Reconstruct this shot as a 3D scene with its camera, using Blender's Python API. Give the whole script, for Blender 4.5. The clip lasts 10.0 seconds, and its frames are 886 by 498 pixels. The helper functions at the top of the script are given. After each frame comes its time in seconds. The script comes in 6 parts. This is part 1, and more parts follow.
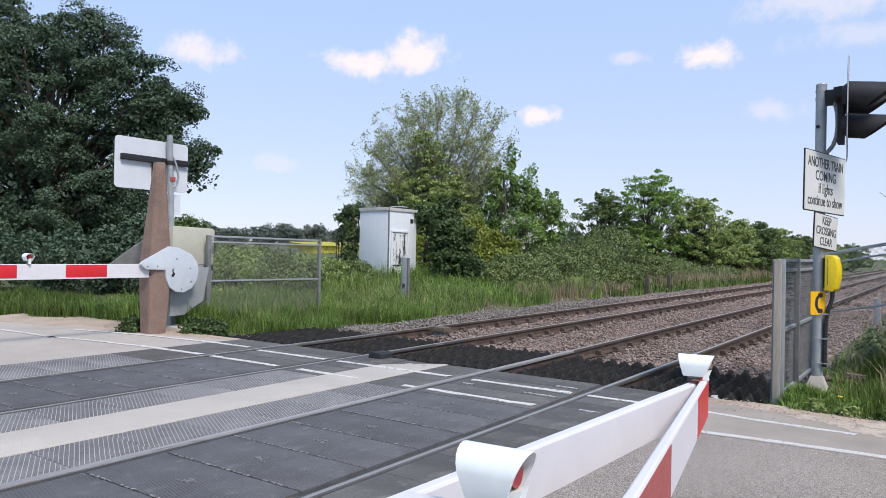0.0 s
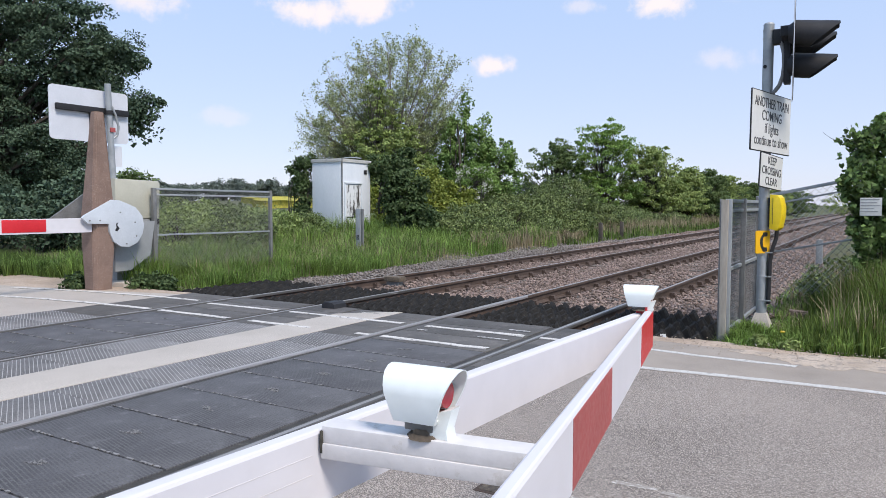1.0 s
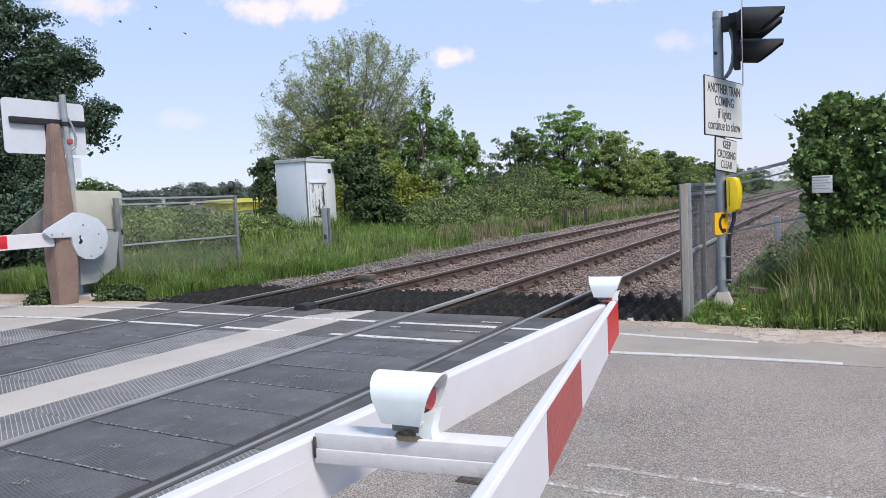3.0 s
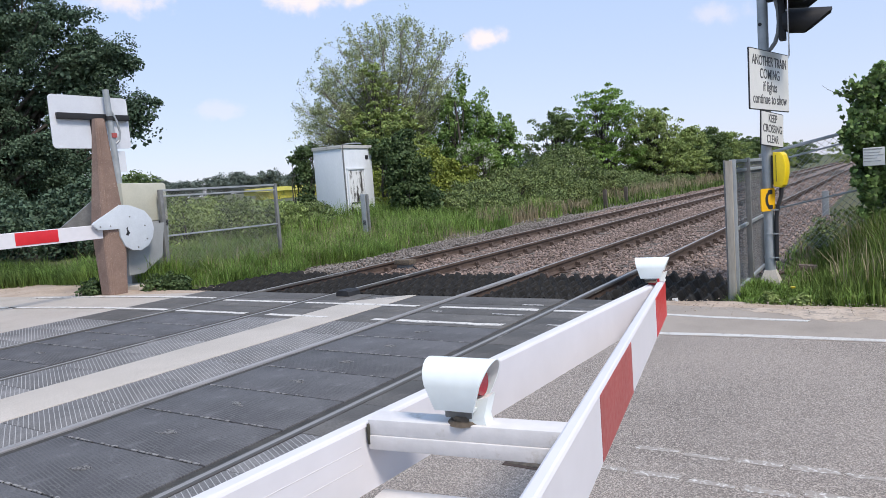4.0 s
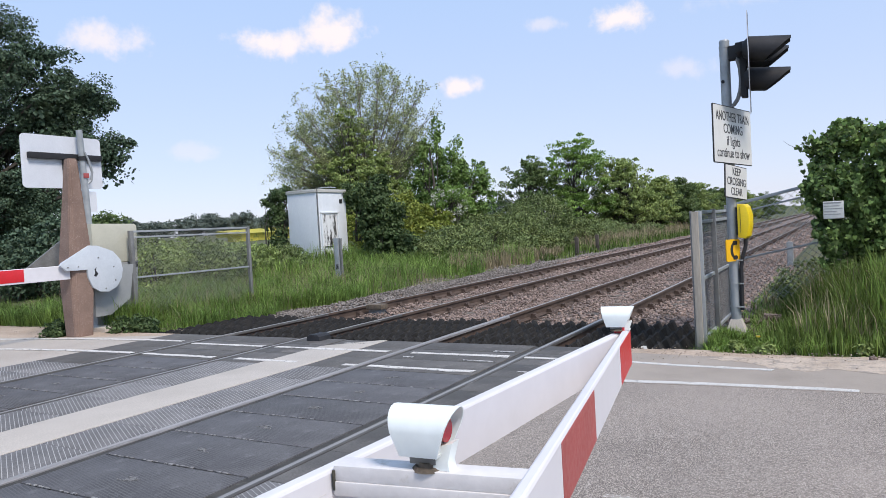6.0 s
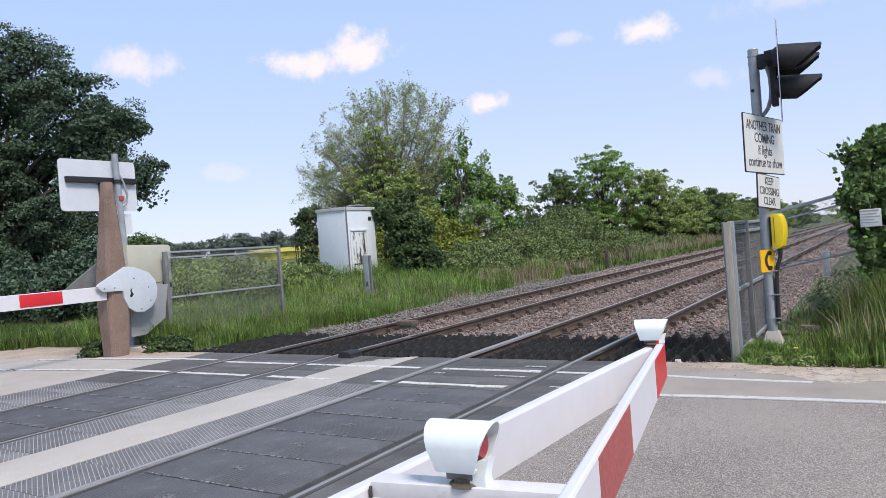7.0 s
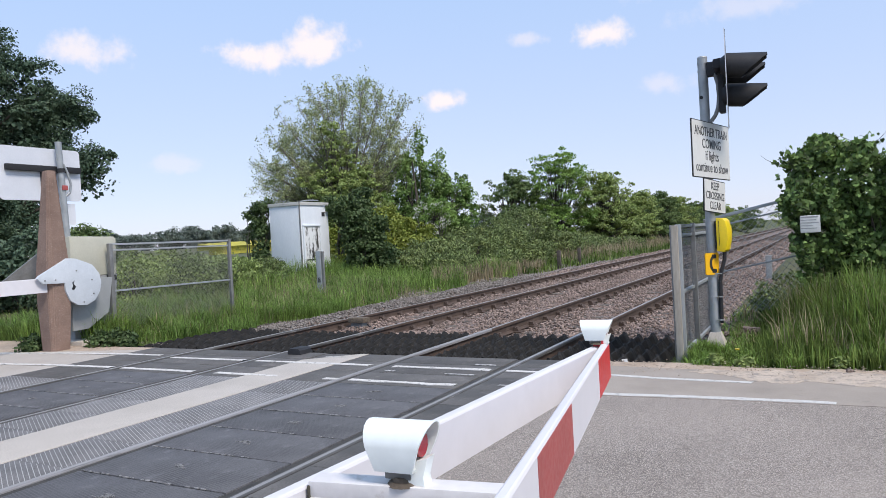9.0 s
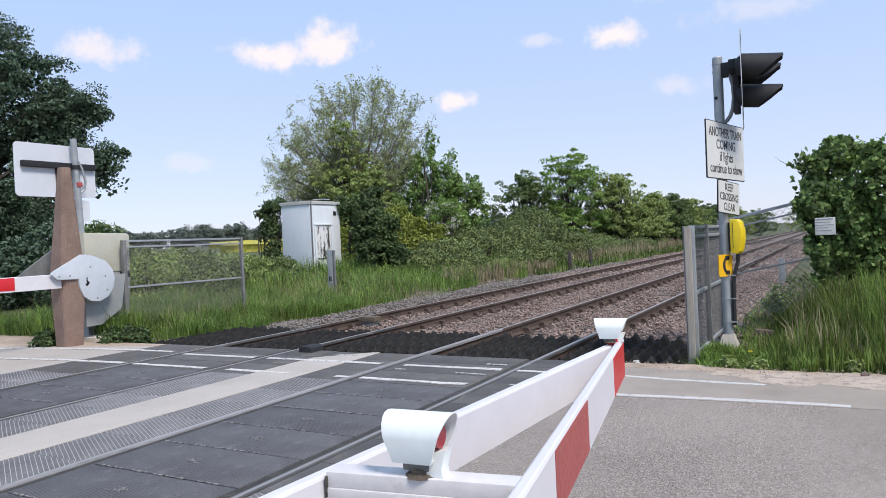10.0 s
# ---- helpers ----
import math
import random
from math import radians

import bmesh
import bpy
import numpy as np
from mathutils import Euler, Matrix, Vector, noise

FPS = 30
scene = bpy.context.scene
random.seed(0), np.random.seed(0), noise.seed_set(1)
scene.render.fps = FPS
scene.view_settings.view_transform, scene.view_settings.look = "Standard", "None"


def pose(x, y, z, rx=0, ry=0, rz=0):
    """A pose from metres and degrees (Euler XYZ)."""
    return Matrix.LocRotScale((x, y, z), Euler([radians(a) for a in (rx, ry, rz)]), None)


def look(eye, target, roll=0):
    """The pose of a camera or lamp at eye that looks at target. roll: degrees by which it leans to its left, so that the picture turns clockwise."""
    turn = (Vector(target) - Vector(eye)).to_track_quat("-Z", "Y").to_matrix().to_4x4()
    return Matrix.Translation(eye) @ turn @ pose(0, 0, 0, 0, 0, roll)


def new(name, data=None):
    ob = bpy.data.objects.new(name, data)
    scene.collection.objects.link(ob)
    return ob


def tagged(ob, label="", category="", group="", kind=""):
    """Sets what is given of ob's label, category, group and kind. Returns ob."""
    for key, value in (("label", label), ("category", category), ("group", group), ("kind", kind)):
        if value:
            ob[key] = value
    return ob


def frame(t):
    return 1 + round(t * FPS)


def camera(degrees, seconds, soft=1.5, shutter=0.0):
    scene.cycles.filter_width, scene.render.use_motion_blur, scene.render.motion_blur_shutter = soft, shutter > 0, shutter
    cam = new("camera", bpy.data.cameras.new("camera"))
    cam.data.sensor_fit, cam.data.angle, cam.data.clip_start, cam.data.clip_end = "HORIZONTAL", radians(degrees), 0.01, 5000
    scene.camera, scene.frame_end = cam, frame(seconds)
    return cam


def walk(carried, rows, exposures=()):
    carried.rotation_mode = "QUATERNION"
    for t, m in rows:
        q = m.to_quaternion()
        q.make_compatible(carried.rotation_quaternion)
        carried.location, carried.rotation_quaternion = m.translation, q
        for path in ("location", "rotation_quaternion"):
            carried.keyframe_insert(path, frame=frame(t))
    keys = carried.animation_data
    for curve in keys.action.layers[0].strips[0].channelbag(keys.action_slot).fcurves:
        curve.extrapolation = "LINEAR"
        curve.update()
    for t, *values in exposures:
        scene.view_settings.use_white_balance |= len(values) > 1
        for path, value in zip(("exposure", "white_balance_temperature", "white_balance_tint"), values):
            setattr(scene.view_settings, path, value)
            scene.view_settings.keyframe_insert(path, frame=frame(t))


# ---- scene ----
cam = camera(63.3, 10.0, soft=0.45)
PATH = [
    (0, (2.9, -1.382, 1.38), (1.759, 0.261, 1.391), 1.1),
    (0.5, (2.912, -1.316, 1.339), (1.83, 0.366, 1.289), 1.1),
    (1, (2.903, -1.286, 1.309), (1.866, 0.42, 1.19), 0.1),
    (1.5, (2.869, -1.303, 1.298), (1.873, 0.422, 1.117), -1.0),
    (2, (2.894, -1.319, 1.324), (1.944, 0.43, 1.137), -1.7),
    (3.3, (2.945, -1.383, 1.353), (1.969, 0.358, 1.223), -3.2),
    (3.5, (2.944, -1.376, 1.349), (1.944, 0.349, 1.193), -3.6),
    (4, (2.92, -1.378, 1.357), (1.869, 0.313, 1.177), -4.2),
    (4.5, (2.916, -1.383, 1.357), (1.849, 0.299, 1.173), -4.0),
    (5, (2.936, -1.4, 1.357), (1.894, 0.298, 1.187), -3.4),
    (5.5, (2.948, -1.409, 1.365), (1.947, 0.318, 1.238), -3.3),
    (5.7, (2.956, -1.41, 1.367), (1.972, 0.328, 1.269), -3.3),
    (6.8, (2.949, -1.421, 1.37), (1.924, 0.296, 1.365), -4.4),
    (7, (2.952, -1.423, 1.369), (1.901, 0.279, 1.357), -4.3),
    (7.5, (2.96, -1.414, 1.361), (1.879, 0.269, 1.323), -3.6),
    (8, (2.96, -1.435, 1.37), (1.926, 0.276, 1.327), -2.9),
    (8.5, (2.967, -1.429, 1.371), (2.001, 0.322, 1.336), -2.9),
    (9, (2.968, -1.408, 1.37), (2.026, 0.357, 1.343), -3.2),
    (9.5, (2.939, -1.412, 1.36), (1.985, 0.346, 1.336), -3.1),
    (10, (2.952, -1.417, 1.355), (1.985, 0.334, 1.331), -2.7),
]
walk(cam, [(t, look(eye, target, roll)) for t, eye, target, roll in PATH], [(0.0, 0.64, 6750, 13), (10.0, 0.64, 6750, 13)])

# ---- world, sun, exposure ----
SUN_EL, SUN_AZ = 52.0, -22.0          # degrees; azimuth from +x towards +y
world = bpy.data.worlds.new("world")
scene.world = world
world.use_nodes = True
wn, wl = world.node_tree.nodes, world.node_tree.links
wn.clear()


def wnode(kind, **values):
    n = wn.new(kind)
    for key, value in values.items():
        n.inputs[key].default_value = value
    return n


def wmath(op, a, b=None, c=None):
    n = wn.new("ShaderNodeMath")
    n.operation = op
    for i, v in enumerate((a, b, c)):
        if v is None:
            continue
        if isinstance(v, (int, float)):
            n.inputs[i].default_value = v
        else:
            wl.new(v, n.inputs[i])
    return n.outputs[0]


sky = wn.new("ShaderNodeTexSky")
sky.sky_type, sky.sun_disc = "NISHITA", False
sky.sun_elevation, sky.sun_rotation = radians(SUN_EL), radians(90 - SUN_AZ)
sky.air_density, sky.dust_density, sky.ozone_density = 1.0, 0.35, 2.6
coord = wn.new("ShaderNodeTexCoord")
ripple = wnode("ShaderNodeTexNoise", Scale=26.0, Detail=6.0, Roughness=0.62)
wl.new(coord.outputs["Generated"], ripple.inputs["Vector"])
# clouds: direction, half width, half height, density
CLOUDS = [((-0.645, 0.721, 0.253), 0.055, 0.026, 1.0), ((-0.578, 0.77, 0.267), 0.050, 0.032, 1.0),
          ((-0.781, 0.572, 0.251), 0.055, 0.026, 0.8), ((-0.448, 0.874, 0.187), 0.036, 0.018, 1.0),
          ((-0.246, 0.935, 0.256), 0.042, 0.022, 1.0), ((-0.338, 0.905, 0.259), 0.030, 0.012, 0.45),
          ((-0.178, 0.966, 0.186), 0.045, 0.015, 0.4), ((-0.106, 0.949, 0.31), 0.12, 0.03, 0.5),
          ((-0.072, 0.962, 0.264), 0.09, 0.02, 0.35), ((-0.738, 0.665, 0.116), 0.05, 0.014, 0.3)]
mask = None
for way, half_w, half_h, dense in CLOUDS:
    way = Vector(way).normalized()
    side = Vector((way.y, -way.x, 0)).normalized()
    rise = side.cross(way)
    parts = []
    for axis, half in ((side, half_w), (rise, half_h)):
        dot = wn.new("ShaderNodeVectorMath")
        dot.operation = "DOT_PRODUCT"
        wl.new(coord.outputs["Generated"], dot.inputs[0])
        dot.inputs[1].default_value = axis
        off = wmath("MULTIPLY", wmath("SUBTRACT", dot.outputs["Value"], way.dot(axis)), 1 / half)
        parts.append(wmath("MULTIPLY", off, off))
    ahead = wn.new("ShaderNodeVectorMath")
    ahead.operation = "DOT_PRODUCT"
    wl.new(coord.outputs["Generated"], ahead.inputs[0])
    ahead.inputs[1].default_value = way
    near = wmath("GREATER_THAN", ahead.outputs["Value"], 0.5)
    blob = wmath("SUBTRACT", 1.0, wmath("SQRT", wmath("ADD", *parts)))
    blob = wmath("ADD", blob, wmath("MULTIPLY", wmath("SUBTRACT", ripple.outputs["Fac"], 0.5), 2.2))
    soft = wn.new("ShaderNodeMapRange")
    soft.interpolation_type = "SMOOTHSTEP"
    wl.new(blob, soft.inputs["Value"])
    soft.inputs["From Min"].default_value, soft.inputs["From Max"].default_value = -0.05, 0.8
    one = wmath("MULTIPLY", wmath("MULTIPLY", soft.outputs[0], near), dense)
    mask = one if mask is None else wmath("MAXIMUM", mask, one)
blend = wn.new("ShaderNodeMix")
blend.data_type = "RGBA"
wl.new(mask, blend.inputs["Factor"])
updown = wn.new("ShaderNodeSeparateXYZ")
wl.new(coord.outputs["Generated"], updown.inputs[0])
height = wn.new("ShaderNodeMapRange")
wl.new(updown.outputs["Z"], height.inputs["Value"])
height.inputs["From Min"].default_value, height.inputs["From Max"].default_value = 0.02, 0.38
haze = wn.new("ShaderNodeMix")
haze.data_type = "RGBA"
wl.new(height.outputs[0], haze.inputs["Factor"])
haze.inputs[6].default_value, haze.inputs[7].default_value = (4.15, 4.7, 6.35, 1), (3.05, 4.52, 6.95, 1)
hazy = wn.new("ShaderNodeMix")
hazy.data_type = "RGBA"
hazy.inputs["Factor"].default_value = 0.74
wl.new(sky.outputs["Color"], hazy.inputs[6])
wl.new(haze.outputs[2], hazy.inputs[7])
wl.new(hazy.outputs[2], blend.inputs[6])
blend.inputs[7].default_value = (6.1, 5.8, 6.05, 1)
back = wnode("ShaderNodeBackground", Strength=0.105)
wl.new(blend.outputs[2], back.inputs["Color"])
out = wn.new("ShaderNodeOutputWorld")
wl.new(back.outputs[0], out.inputs["Surface"])

sun = new("sun", bpy.data.lights.new("sun", "SUN"))
sun.data.energy, sun.data.angle, sun.data.color = 2.2, radians(16), (1.0, 0.95, 0.88)
sun.matrix_world = look((0, 0, 0), (-math.cos(radians(SUN_EL)) * math.cos(radians(SUN_AZ)),
                                    -math.cos(radians(SUN_EL)) * math.sin(radians(SUN_AZ)), -math.sin(radians(SUN_EL))))


# ---- materials ----
def material(name, low, high, scale=3.0, rough=0.8, bump=0.2, fine=60.0, metal=0.0, island=0.0, spots=None,
             through_light=0.0, stretch=(1, 1, 1), piece=0.0, spot_scale=8.0, spot_at=0.58, depth=0.01, speck=0.21, gloss=0.5):
    """Two colours blended by a broad noise, a fine grain on top, fine relief, stains of a third colour."""
    m = bpy.data.materials.new(name)
    m.use_nodes = True
    n, l = m.node_tree.nodes, m.node_tree.links
    n.clear()
    tc, mp = n.new("ShaderNodeTexCoord"), n.new("ShaderNodeMapping")
    mp.inputs["Scale"].default_value = stretch
    l.new(tc.outputs["Object"], mp.inputs["Vector"])

    def noise_at(s, detail=5.0, roughness=0.6):
        t = n.new("ShaderNodeTexNoise")
        t.inputs["Scale"].default_value, t.inputs["Detail"].default_value, t.inputs["Roughness"].default_value = s, detail, roughness
        l.new(mp.outputs[0], t.inputs["Vector"])
        return t.outputs["Fac"]

    def mix(fac, a, b, kind="MIX"):
        x = n.new("ShaderNodeMix")
        x.data_type, x.blend_type = "RGBA", kind
        for sock, v in ((x.inputs["Factor"], fac), (x.inputs[6], a), (x.inputs[7], b)):
            if isinstance(v, (int, float)):
                sock.default_value = v
            elif isinstance(v, tuple):
                sock.default_value = (*v, 1)
            else:
                l.new(v, sock)
        return x.outputs[2]

    def ramp(fac, a, b, lo=0.0, hi=1.0):
        r = n.new("ShaderNodeMapRange")
        l.new(fac, r.inputs["Value"])
        for key, v in (("From Min", a), ("From Max", b), ("To Min", lo), ("To Max", hi)):
            r.inputs[key].default_value = v
        return r.outputs[0]

    col = mix(ramp(noise_at(scale), 0.3, 0.7), low, high)
    grain = noise_at(fine, 3.0)
    col = mix(1.0, col, ramp(grain, 0.25, 0.75, 1 - speck, 1 + speck), "MULTIPLY")
    if spots:
        col = mix(ramp(noise_at(spot_scale, 6.0, 0.7), spot_at, spot_at + 0.1), col, spots)
    if island:
        g = n.new("ShaderNodeNewGeometry")
        col = mix(1.0, col, ramp(g.outputs["Random Per Island"], 0, 1, 1 - island, 1 + island), "MULTIPLY")
    if piece:
        o = n.new("ShaderNodeObjectInfo")
        col = mix(1.0, col, ramp(o.outputs["Random"], 0, 1, 1 - piece, 1 + piece), "MULTIPLY")
    b = n.new("ShaderNodeBsdfPrincipled")
    l.new(col, b.inputs["Base Color"])
    b.inputs["Roughness"].default_value, b.inputs["Metallic"].default_value = rough, metal
    b.inputs["Specular IOR Level"].default_value = gloss
    l.new(ramp(grain, 0.2, 0.8, max(rough - 0.12, 0.02), min(rough + 0.12, 1)), b.inputs["Roughness"])
    if bump:
        bp = n.new("ShaderNodeBump")
        bp.inputs["Strength"].default_value, bp.inputs["Distance"].default_value = bump, depth
        l.new(grain, bp.inputs["Height"])
        l.new(bp.outputs[0], b.inputs["Normal"])
    last = b.outputs[0]
    if through_light:
        tr = n.new("ShaderNodeBsdfTranslucent")
        l.new(col, tr.inputs["Color"])
        ms = n.new("ShaderNodeMixShader")
        ms.inputs[0].default_value = through_light
        l.new(last, ms.inputs[1])
        l.new(tr.outputs[0], ms.inputs[2])
        last = ms.outputs[0]
    o = n.new("ShaderNodeOutputMaterial")
    l.new(last, o.inputs["Surface"])
    return m


def ribbed(name, base, line, period, width, slant, wear, relief=0.006, cross=False, dusty=2.0):
    """Rubber panel with fine ribs across one axis; pale dust lies in the grooves where wear says."""
    m = material(name, tuple(c * 0.72 for c in base), tuple(c * 1.55 for c in base), 2.2, 0.75, 0.25, 90.0, piece=0.16,
                 spots=tuple(c * dusty for c in base), spot_scale=6.0, spot_at=0.555, speck=0.5, gloss=0.3)
    n, l = m.node_tree.nodes, m.node_tree.links
    b = next(x for x in n if x.type == "BSDF_PRINCIPLED")
    tc, sep = n.new("ShaderNodeTexCoord"), n.new("ShaderNodeSeparateXYZ")
    l.new(tc.outputs["Object"], sep.inputs[0])

    def calc(op, a, v):
        q = n.new("ShaderNodeMath")
        q.operation = op
        l.new(a, q.inputs[0])
        if isinstance(v, (int, float)):
            q.inputs[1].default_value = v
        else:
            l.new(v, q.inputs[1])
        return q.outputs[0]

    across = calc("ADD", sep.outputs[1], calc("MULTIPLY", sep.outputs[0], slant))
    wave = calc("FRACT", calc("MULTIPLY", across, 1 / period), 0)
    groove = calc("LESS_THAN", wave, width)
    if cross:
        other = calc("FRACT", calc("MULTIPLY", calc("ADD", sep.outputs[0], calc("MULTIPLY", sep.outputs[1], -0.3)), 1 / (period * 1.3)), 0)
        groove = calc("MULTIPLY", groove, calc("LESS_THAN", other, 0.84))
    dust = n.new("ShaderNodeTexNoise")
    dust.inputs["Scale"].default_value, dust.inputs["Detail"].default_value = 3.0, 5.0
    l.new(tc.outputs["Object"], dust.inputs["Vector"])
    mr = n.new("ShaderNodeMapRange")
    l.new(dust.outputs["Fac"], mr.inputs["Value"])
    mr.inputs["From Min"].default_value, mr.inputs["From Max"].default_value = 0.62 - wear * 0.5, 0.8 - wear * 0.5
    fac = calc("MULTIPLY", groove, mr.outputs[0])
    old = b.inputs["Base Color"].links[0].from_socket
    x = n.new("ShaderNodeMix")
    x.data_type = "RGBA"
    l.new(fac, x.inputs["Factor"])
    l.new(old, x.inputs[6])
    x.inputs[7].default_value = (*line, 1)
    l.new(x.outputs[2], b.inputs["Base Color"])
    bp = next(q for q in n if q.type == "BUMP")
    bp.inputs["Distance"].default_value = relief
    inv = calc("MULTIPLY", groove, -1.0)
    l.new(inv, bp.inputs["Height"])
    return m


ASPHALT = material("asphalt", (0.145, 0.123, 0.105), (0.29, 0.246, 0.211), 0.6, 0.95, 1.0, 130.0, spots=(0.57, 0.49, 0.427), spot_scale=150.0, spot_at=0.485, speck=0.65)
FAR_ASPHALT = material("far_asphalt", (0.37, 0.325, 0.28), (0.48, 0.43, 0.38), 0.8, 0.9, 0.5, 120.0)
CONCRETE = material("concrete", (0.43, 0.385, 0.335), (0.53, 0.475, 0.42), 1.4, 0.9, 0.3, 80.0)
POST_STONE = material("post_concrete", (0.18, 0.115, 0.09), (0.28, 0.19, 0.15), 3.0, 0.95, 0.8, 55.0, spots=(0.42, 0.34, 0.28), spot_scale=70.0, spot_at=0.56)
RUBBER = ribbed("rubber_panel", (0.086, 0.084, 0.088), (0.125, 0.122, 0.12), 0.0215, 0.36, 0.25, 0.62, 0.0016, True)
HATCH = ribbed("rubber_edge_panel", (0.142, 0.136, 0.133), (0.40, 0.385, 0.375), 0.0345, 0.15, 0.54, 0.95, 0.003, dusty=1.2)
SMOOTH_PANEL = material("smooth_rubber_panel", (0.074, 0.069, 0.064), (0.142, 0.132, 0.122), 1.6, 0.7, 0.25, 70, piece=0.14, spots=(0.17, 0.155, 0.142), spot_scale=4, spot_at=0.55, speck=0.35, gloss=0.3)
RUBBER_SIDE = material("black_rubber", (0.02, 0.02, 0.02), (0.04, 0.04, 0.04), 4, 0.8, 0.3, 70)
FILLER = material("flangeway_filler", (0.03, 0.028, 0.026), (0.07, 0.063, 0.054), 5, 0.85, 0.4, 50, spots=(0.14, 0.125, 0.105), spot_scale=9, spot_at=0.6)
GUARD = material("guard_rubber", (0.012, 0.012, 0.012), (0.034, 0.032, 0.030), 5, 0.9, 0.6, 40, spots=(0.075, 0.068, 0.06), spot_at=0.60, spot_scale=14, gloss=0.2)
RAIL_TOP = material("rail_steel", (0.23, 0.22, 0.21), (0.34, 0.325, 0.315), 2, 0.45, 0.05, 80, metal=0.1, stretch=(1, 0.05, 1))
RAIL_DUSTY = material("dusty_rail", (0.045, 0.042, 0.040), (0.11, 0.104, 0.098), 3, 0.6, 0.2, 60, stretch=(1, 0.1, 1), spots=(0.27, 0.26, 0.25), spot_scale=14, spot_at=0.58)
RAIL_RUST = material("rail_rust", (0.056, 0.037, 0.029), (0.105, 0.071, 0.054), 4, 0.9, 0.4, 60)
TIMBER = material("sleeper_timber", (0.07, 0.058, 0.048), (0.13, 0.108, 0.09), 3, 0.95, 0.6, 40, stretch=(0.3, 1, 1), piece=0.25)
BALLAST = material("ballast_stone", (0.195, 0.143, 0.118), (0.315, 0.238, 0.202), 1.5, 0.95, 0.4, 50, island=0.5)
BALLAST_BED = material("ballast_bed", (0.16, 0.118, 0.10), (0.29, 0.222, 0.188), 22, 0.95, 1.0, 35, depth=0.05)
SOIL = material("ground_soil", (0.10, 0.085, 0.045), (0.075, 0.105, 0.03), 0.7, 1.0, 0.6, 25, depth=0.03)
DIRT = material("sandy_dirt", (0.36, 0.275, 0.205), (0.48, 0.38, 0.30), 2.2, 1.0, 0.6, 45, spots=(0.20, 0.165, 0.12), spot_scale=14, spot_at=0.6)
PAINT_LINE = material("road_paint", (0.55, 0.525, 0.49), (0.68, 0.65, 0.61), 6, 0.85, 0.3, 90, spots=(0.16, 0.15, 0.14), spot_scale=16, spot_at=0.54)
PAINT_FAINT = material("worn_road_paint", (0.50, 0.485, 0.46), (0.58, 0.56, 0.53), 8, 0.85, 0.4, 90, spots=(0.20, 0.19, 0.185), spot_scale=26, spot_at=0.48)
PAINT_GONE = material("nearly_gone_paint", (0.62, 0.59, 0.55), (0.70, 0.66, 0.62), 8, 0.9, 0.6, 75, spots=(0.33, 0.29, 0.255), spot_scale=40, spot_at=0.385)
PAINT_ROAD = material("thin_road_paint", (0.52, 0.50, 0.47), (0.60, 0.575, 0.545), 6, 0.85, 0.4, 90, spots=(0.32, 0.30, 0.28), spot_scale=22, spot_at=0.56)
WHITE = material("white_paint", (0.645, 0.628, 0.65), (0.69, 0.672, 0.692), 1.5, 0.5, 0.0, 9, spots=(0.74, 0.725, 0.70), spot_scale=2.2, spot_at=0.7, speck=0.04, gloss=0.3)
WHITE_WORN = material("weathered_white_paint", (0.62, 0.595, 0.58), (0.70, 0.67, 0.66), 4, 0.6, 0.1, 40, spots=(0.50, 0.46, 0.41), spot_scale=11, spot_at=0.585, speck=0.06, gloss=0.25)
RED = material("red_band", (0.60, 0.022, 0.03), (0.70, 0.03, 0.04), 5, 0.38, 0.05, 60, speck=0.05)
RED_FADED = material("faded_red_band", (0.36, 0.075, 0.07), (0.44, 0.095, 0.088), 5, 0.5, 0.05, 60, speck=0.05)
LENS = material("red_lens", (0.28, 0.02, 0.026), (0.36, 0.03, 0.036), 5, 0.15, 0.0, 60)
HOOD = material("lamp_hood_white", (0.78, 0.82, 0.80), (0.82, 0.86, 0.84), 4, 0.42, 0.0, 20, spots=(0.66, 0.66, 0.60), spot_scale=9, spot_at=0.72, speck=0.05)
GREY_PAINT = material("grey_paint", (0.50, 0.54, 0.58), (0.60, 0.64, 0.68), 3, 0.45, 0.08, 40, spots=(0.40, 0.41, 0.41), spot_scale=9, spot_at=0.67, speck=0.05)
PLATE = material("grey_plate", (0.26, 0.27, 0.27), (0.34, 0.35, 0.35), 2, 0.6, 0.1, 40, speck=0.05)
CREAM = material("cream_paint", (0.44, 0.43, 0.35), (0.54, 0.53, 0.44), 2, 0.6, 0.1, 40, spots=(0.42, 0.41, 0.34), spot_scale=4, spot_at=0.62, speck=0.05)
GALV = material("galvanised_steel", (0.30, 0.32, 0.33), (0.42, 0.44, 0.45), 6, 0.5, 0.12, 60, metal=0.35, speck=0.05)
GALV_DARK = material("weathered_steel", (0.16, 0.16, 0.155), (0.25, 0.25, 0.245), 6, 0.6, 0.15, 60, metal=0.3)
BLACK = material("black_paint", (0.020, 0.020, 0.022), (0.032, 0.032, 0.035), 5, 0.6, 0.1, 60, gloss=0.3)
INK = material("faded_black_letters", (0.035, 0.035, 0.038), (0.085, 0.085, 0.088), 9, 0.6, 0.0, 60, gloss=0.3)
SIGN_WHITE = material("sign_white", (0.60, 0.60, 0.57), (0.70, 0.70, 0.68), 3, 0.45, 0.03, 50, spots=(0.50, 0.50, 0.46), spot_scale=5, spot_at=0.64, speck=0.05)
SIGN_BACK = material("sign_back", (0.60, 0.62, 0.66), (0.67, 0.69, 0.73), 3, 0.45, 0.05, 50, speck=0.05)
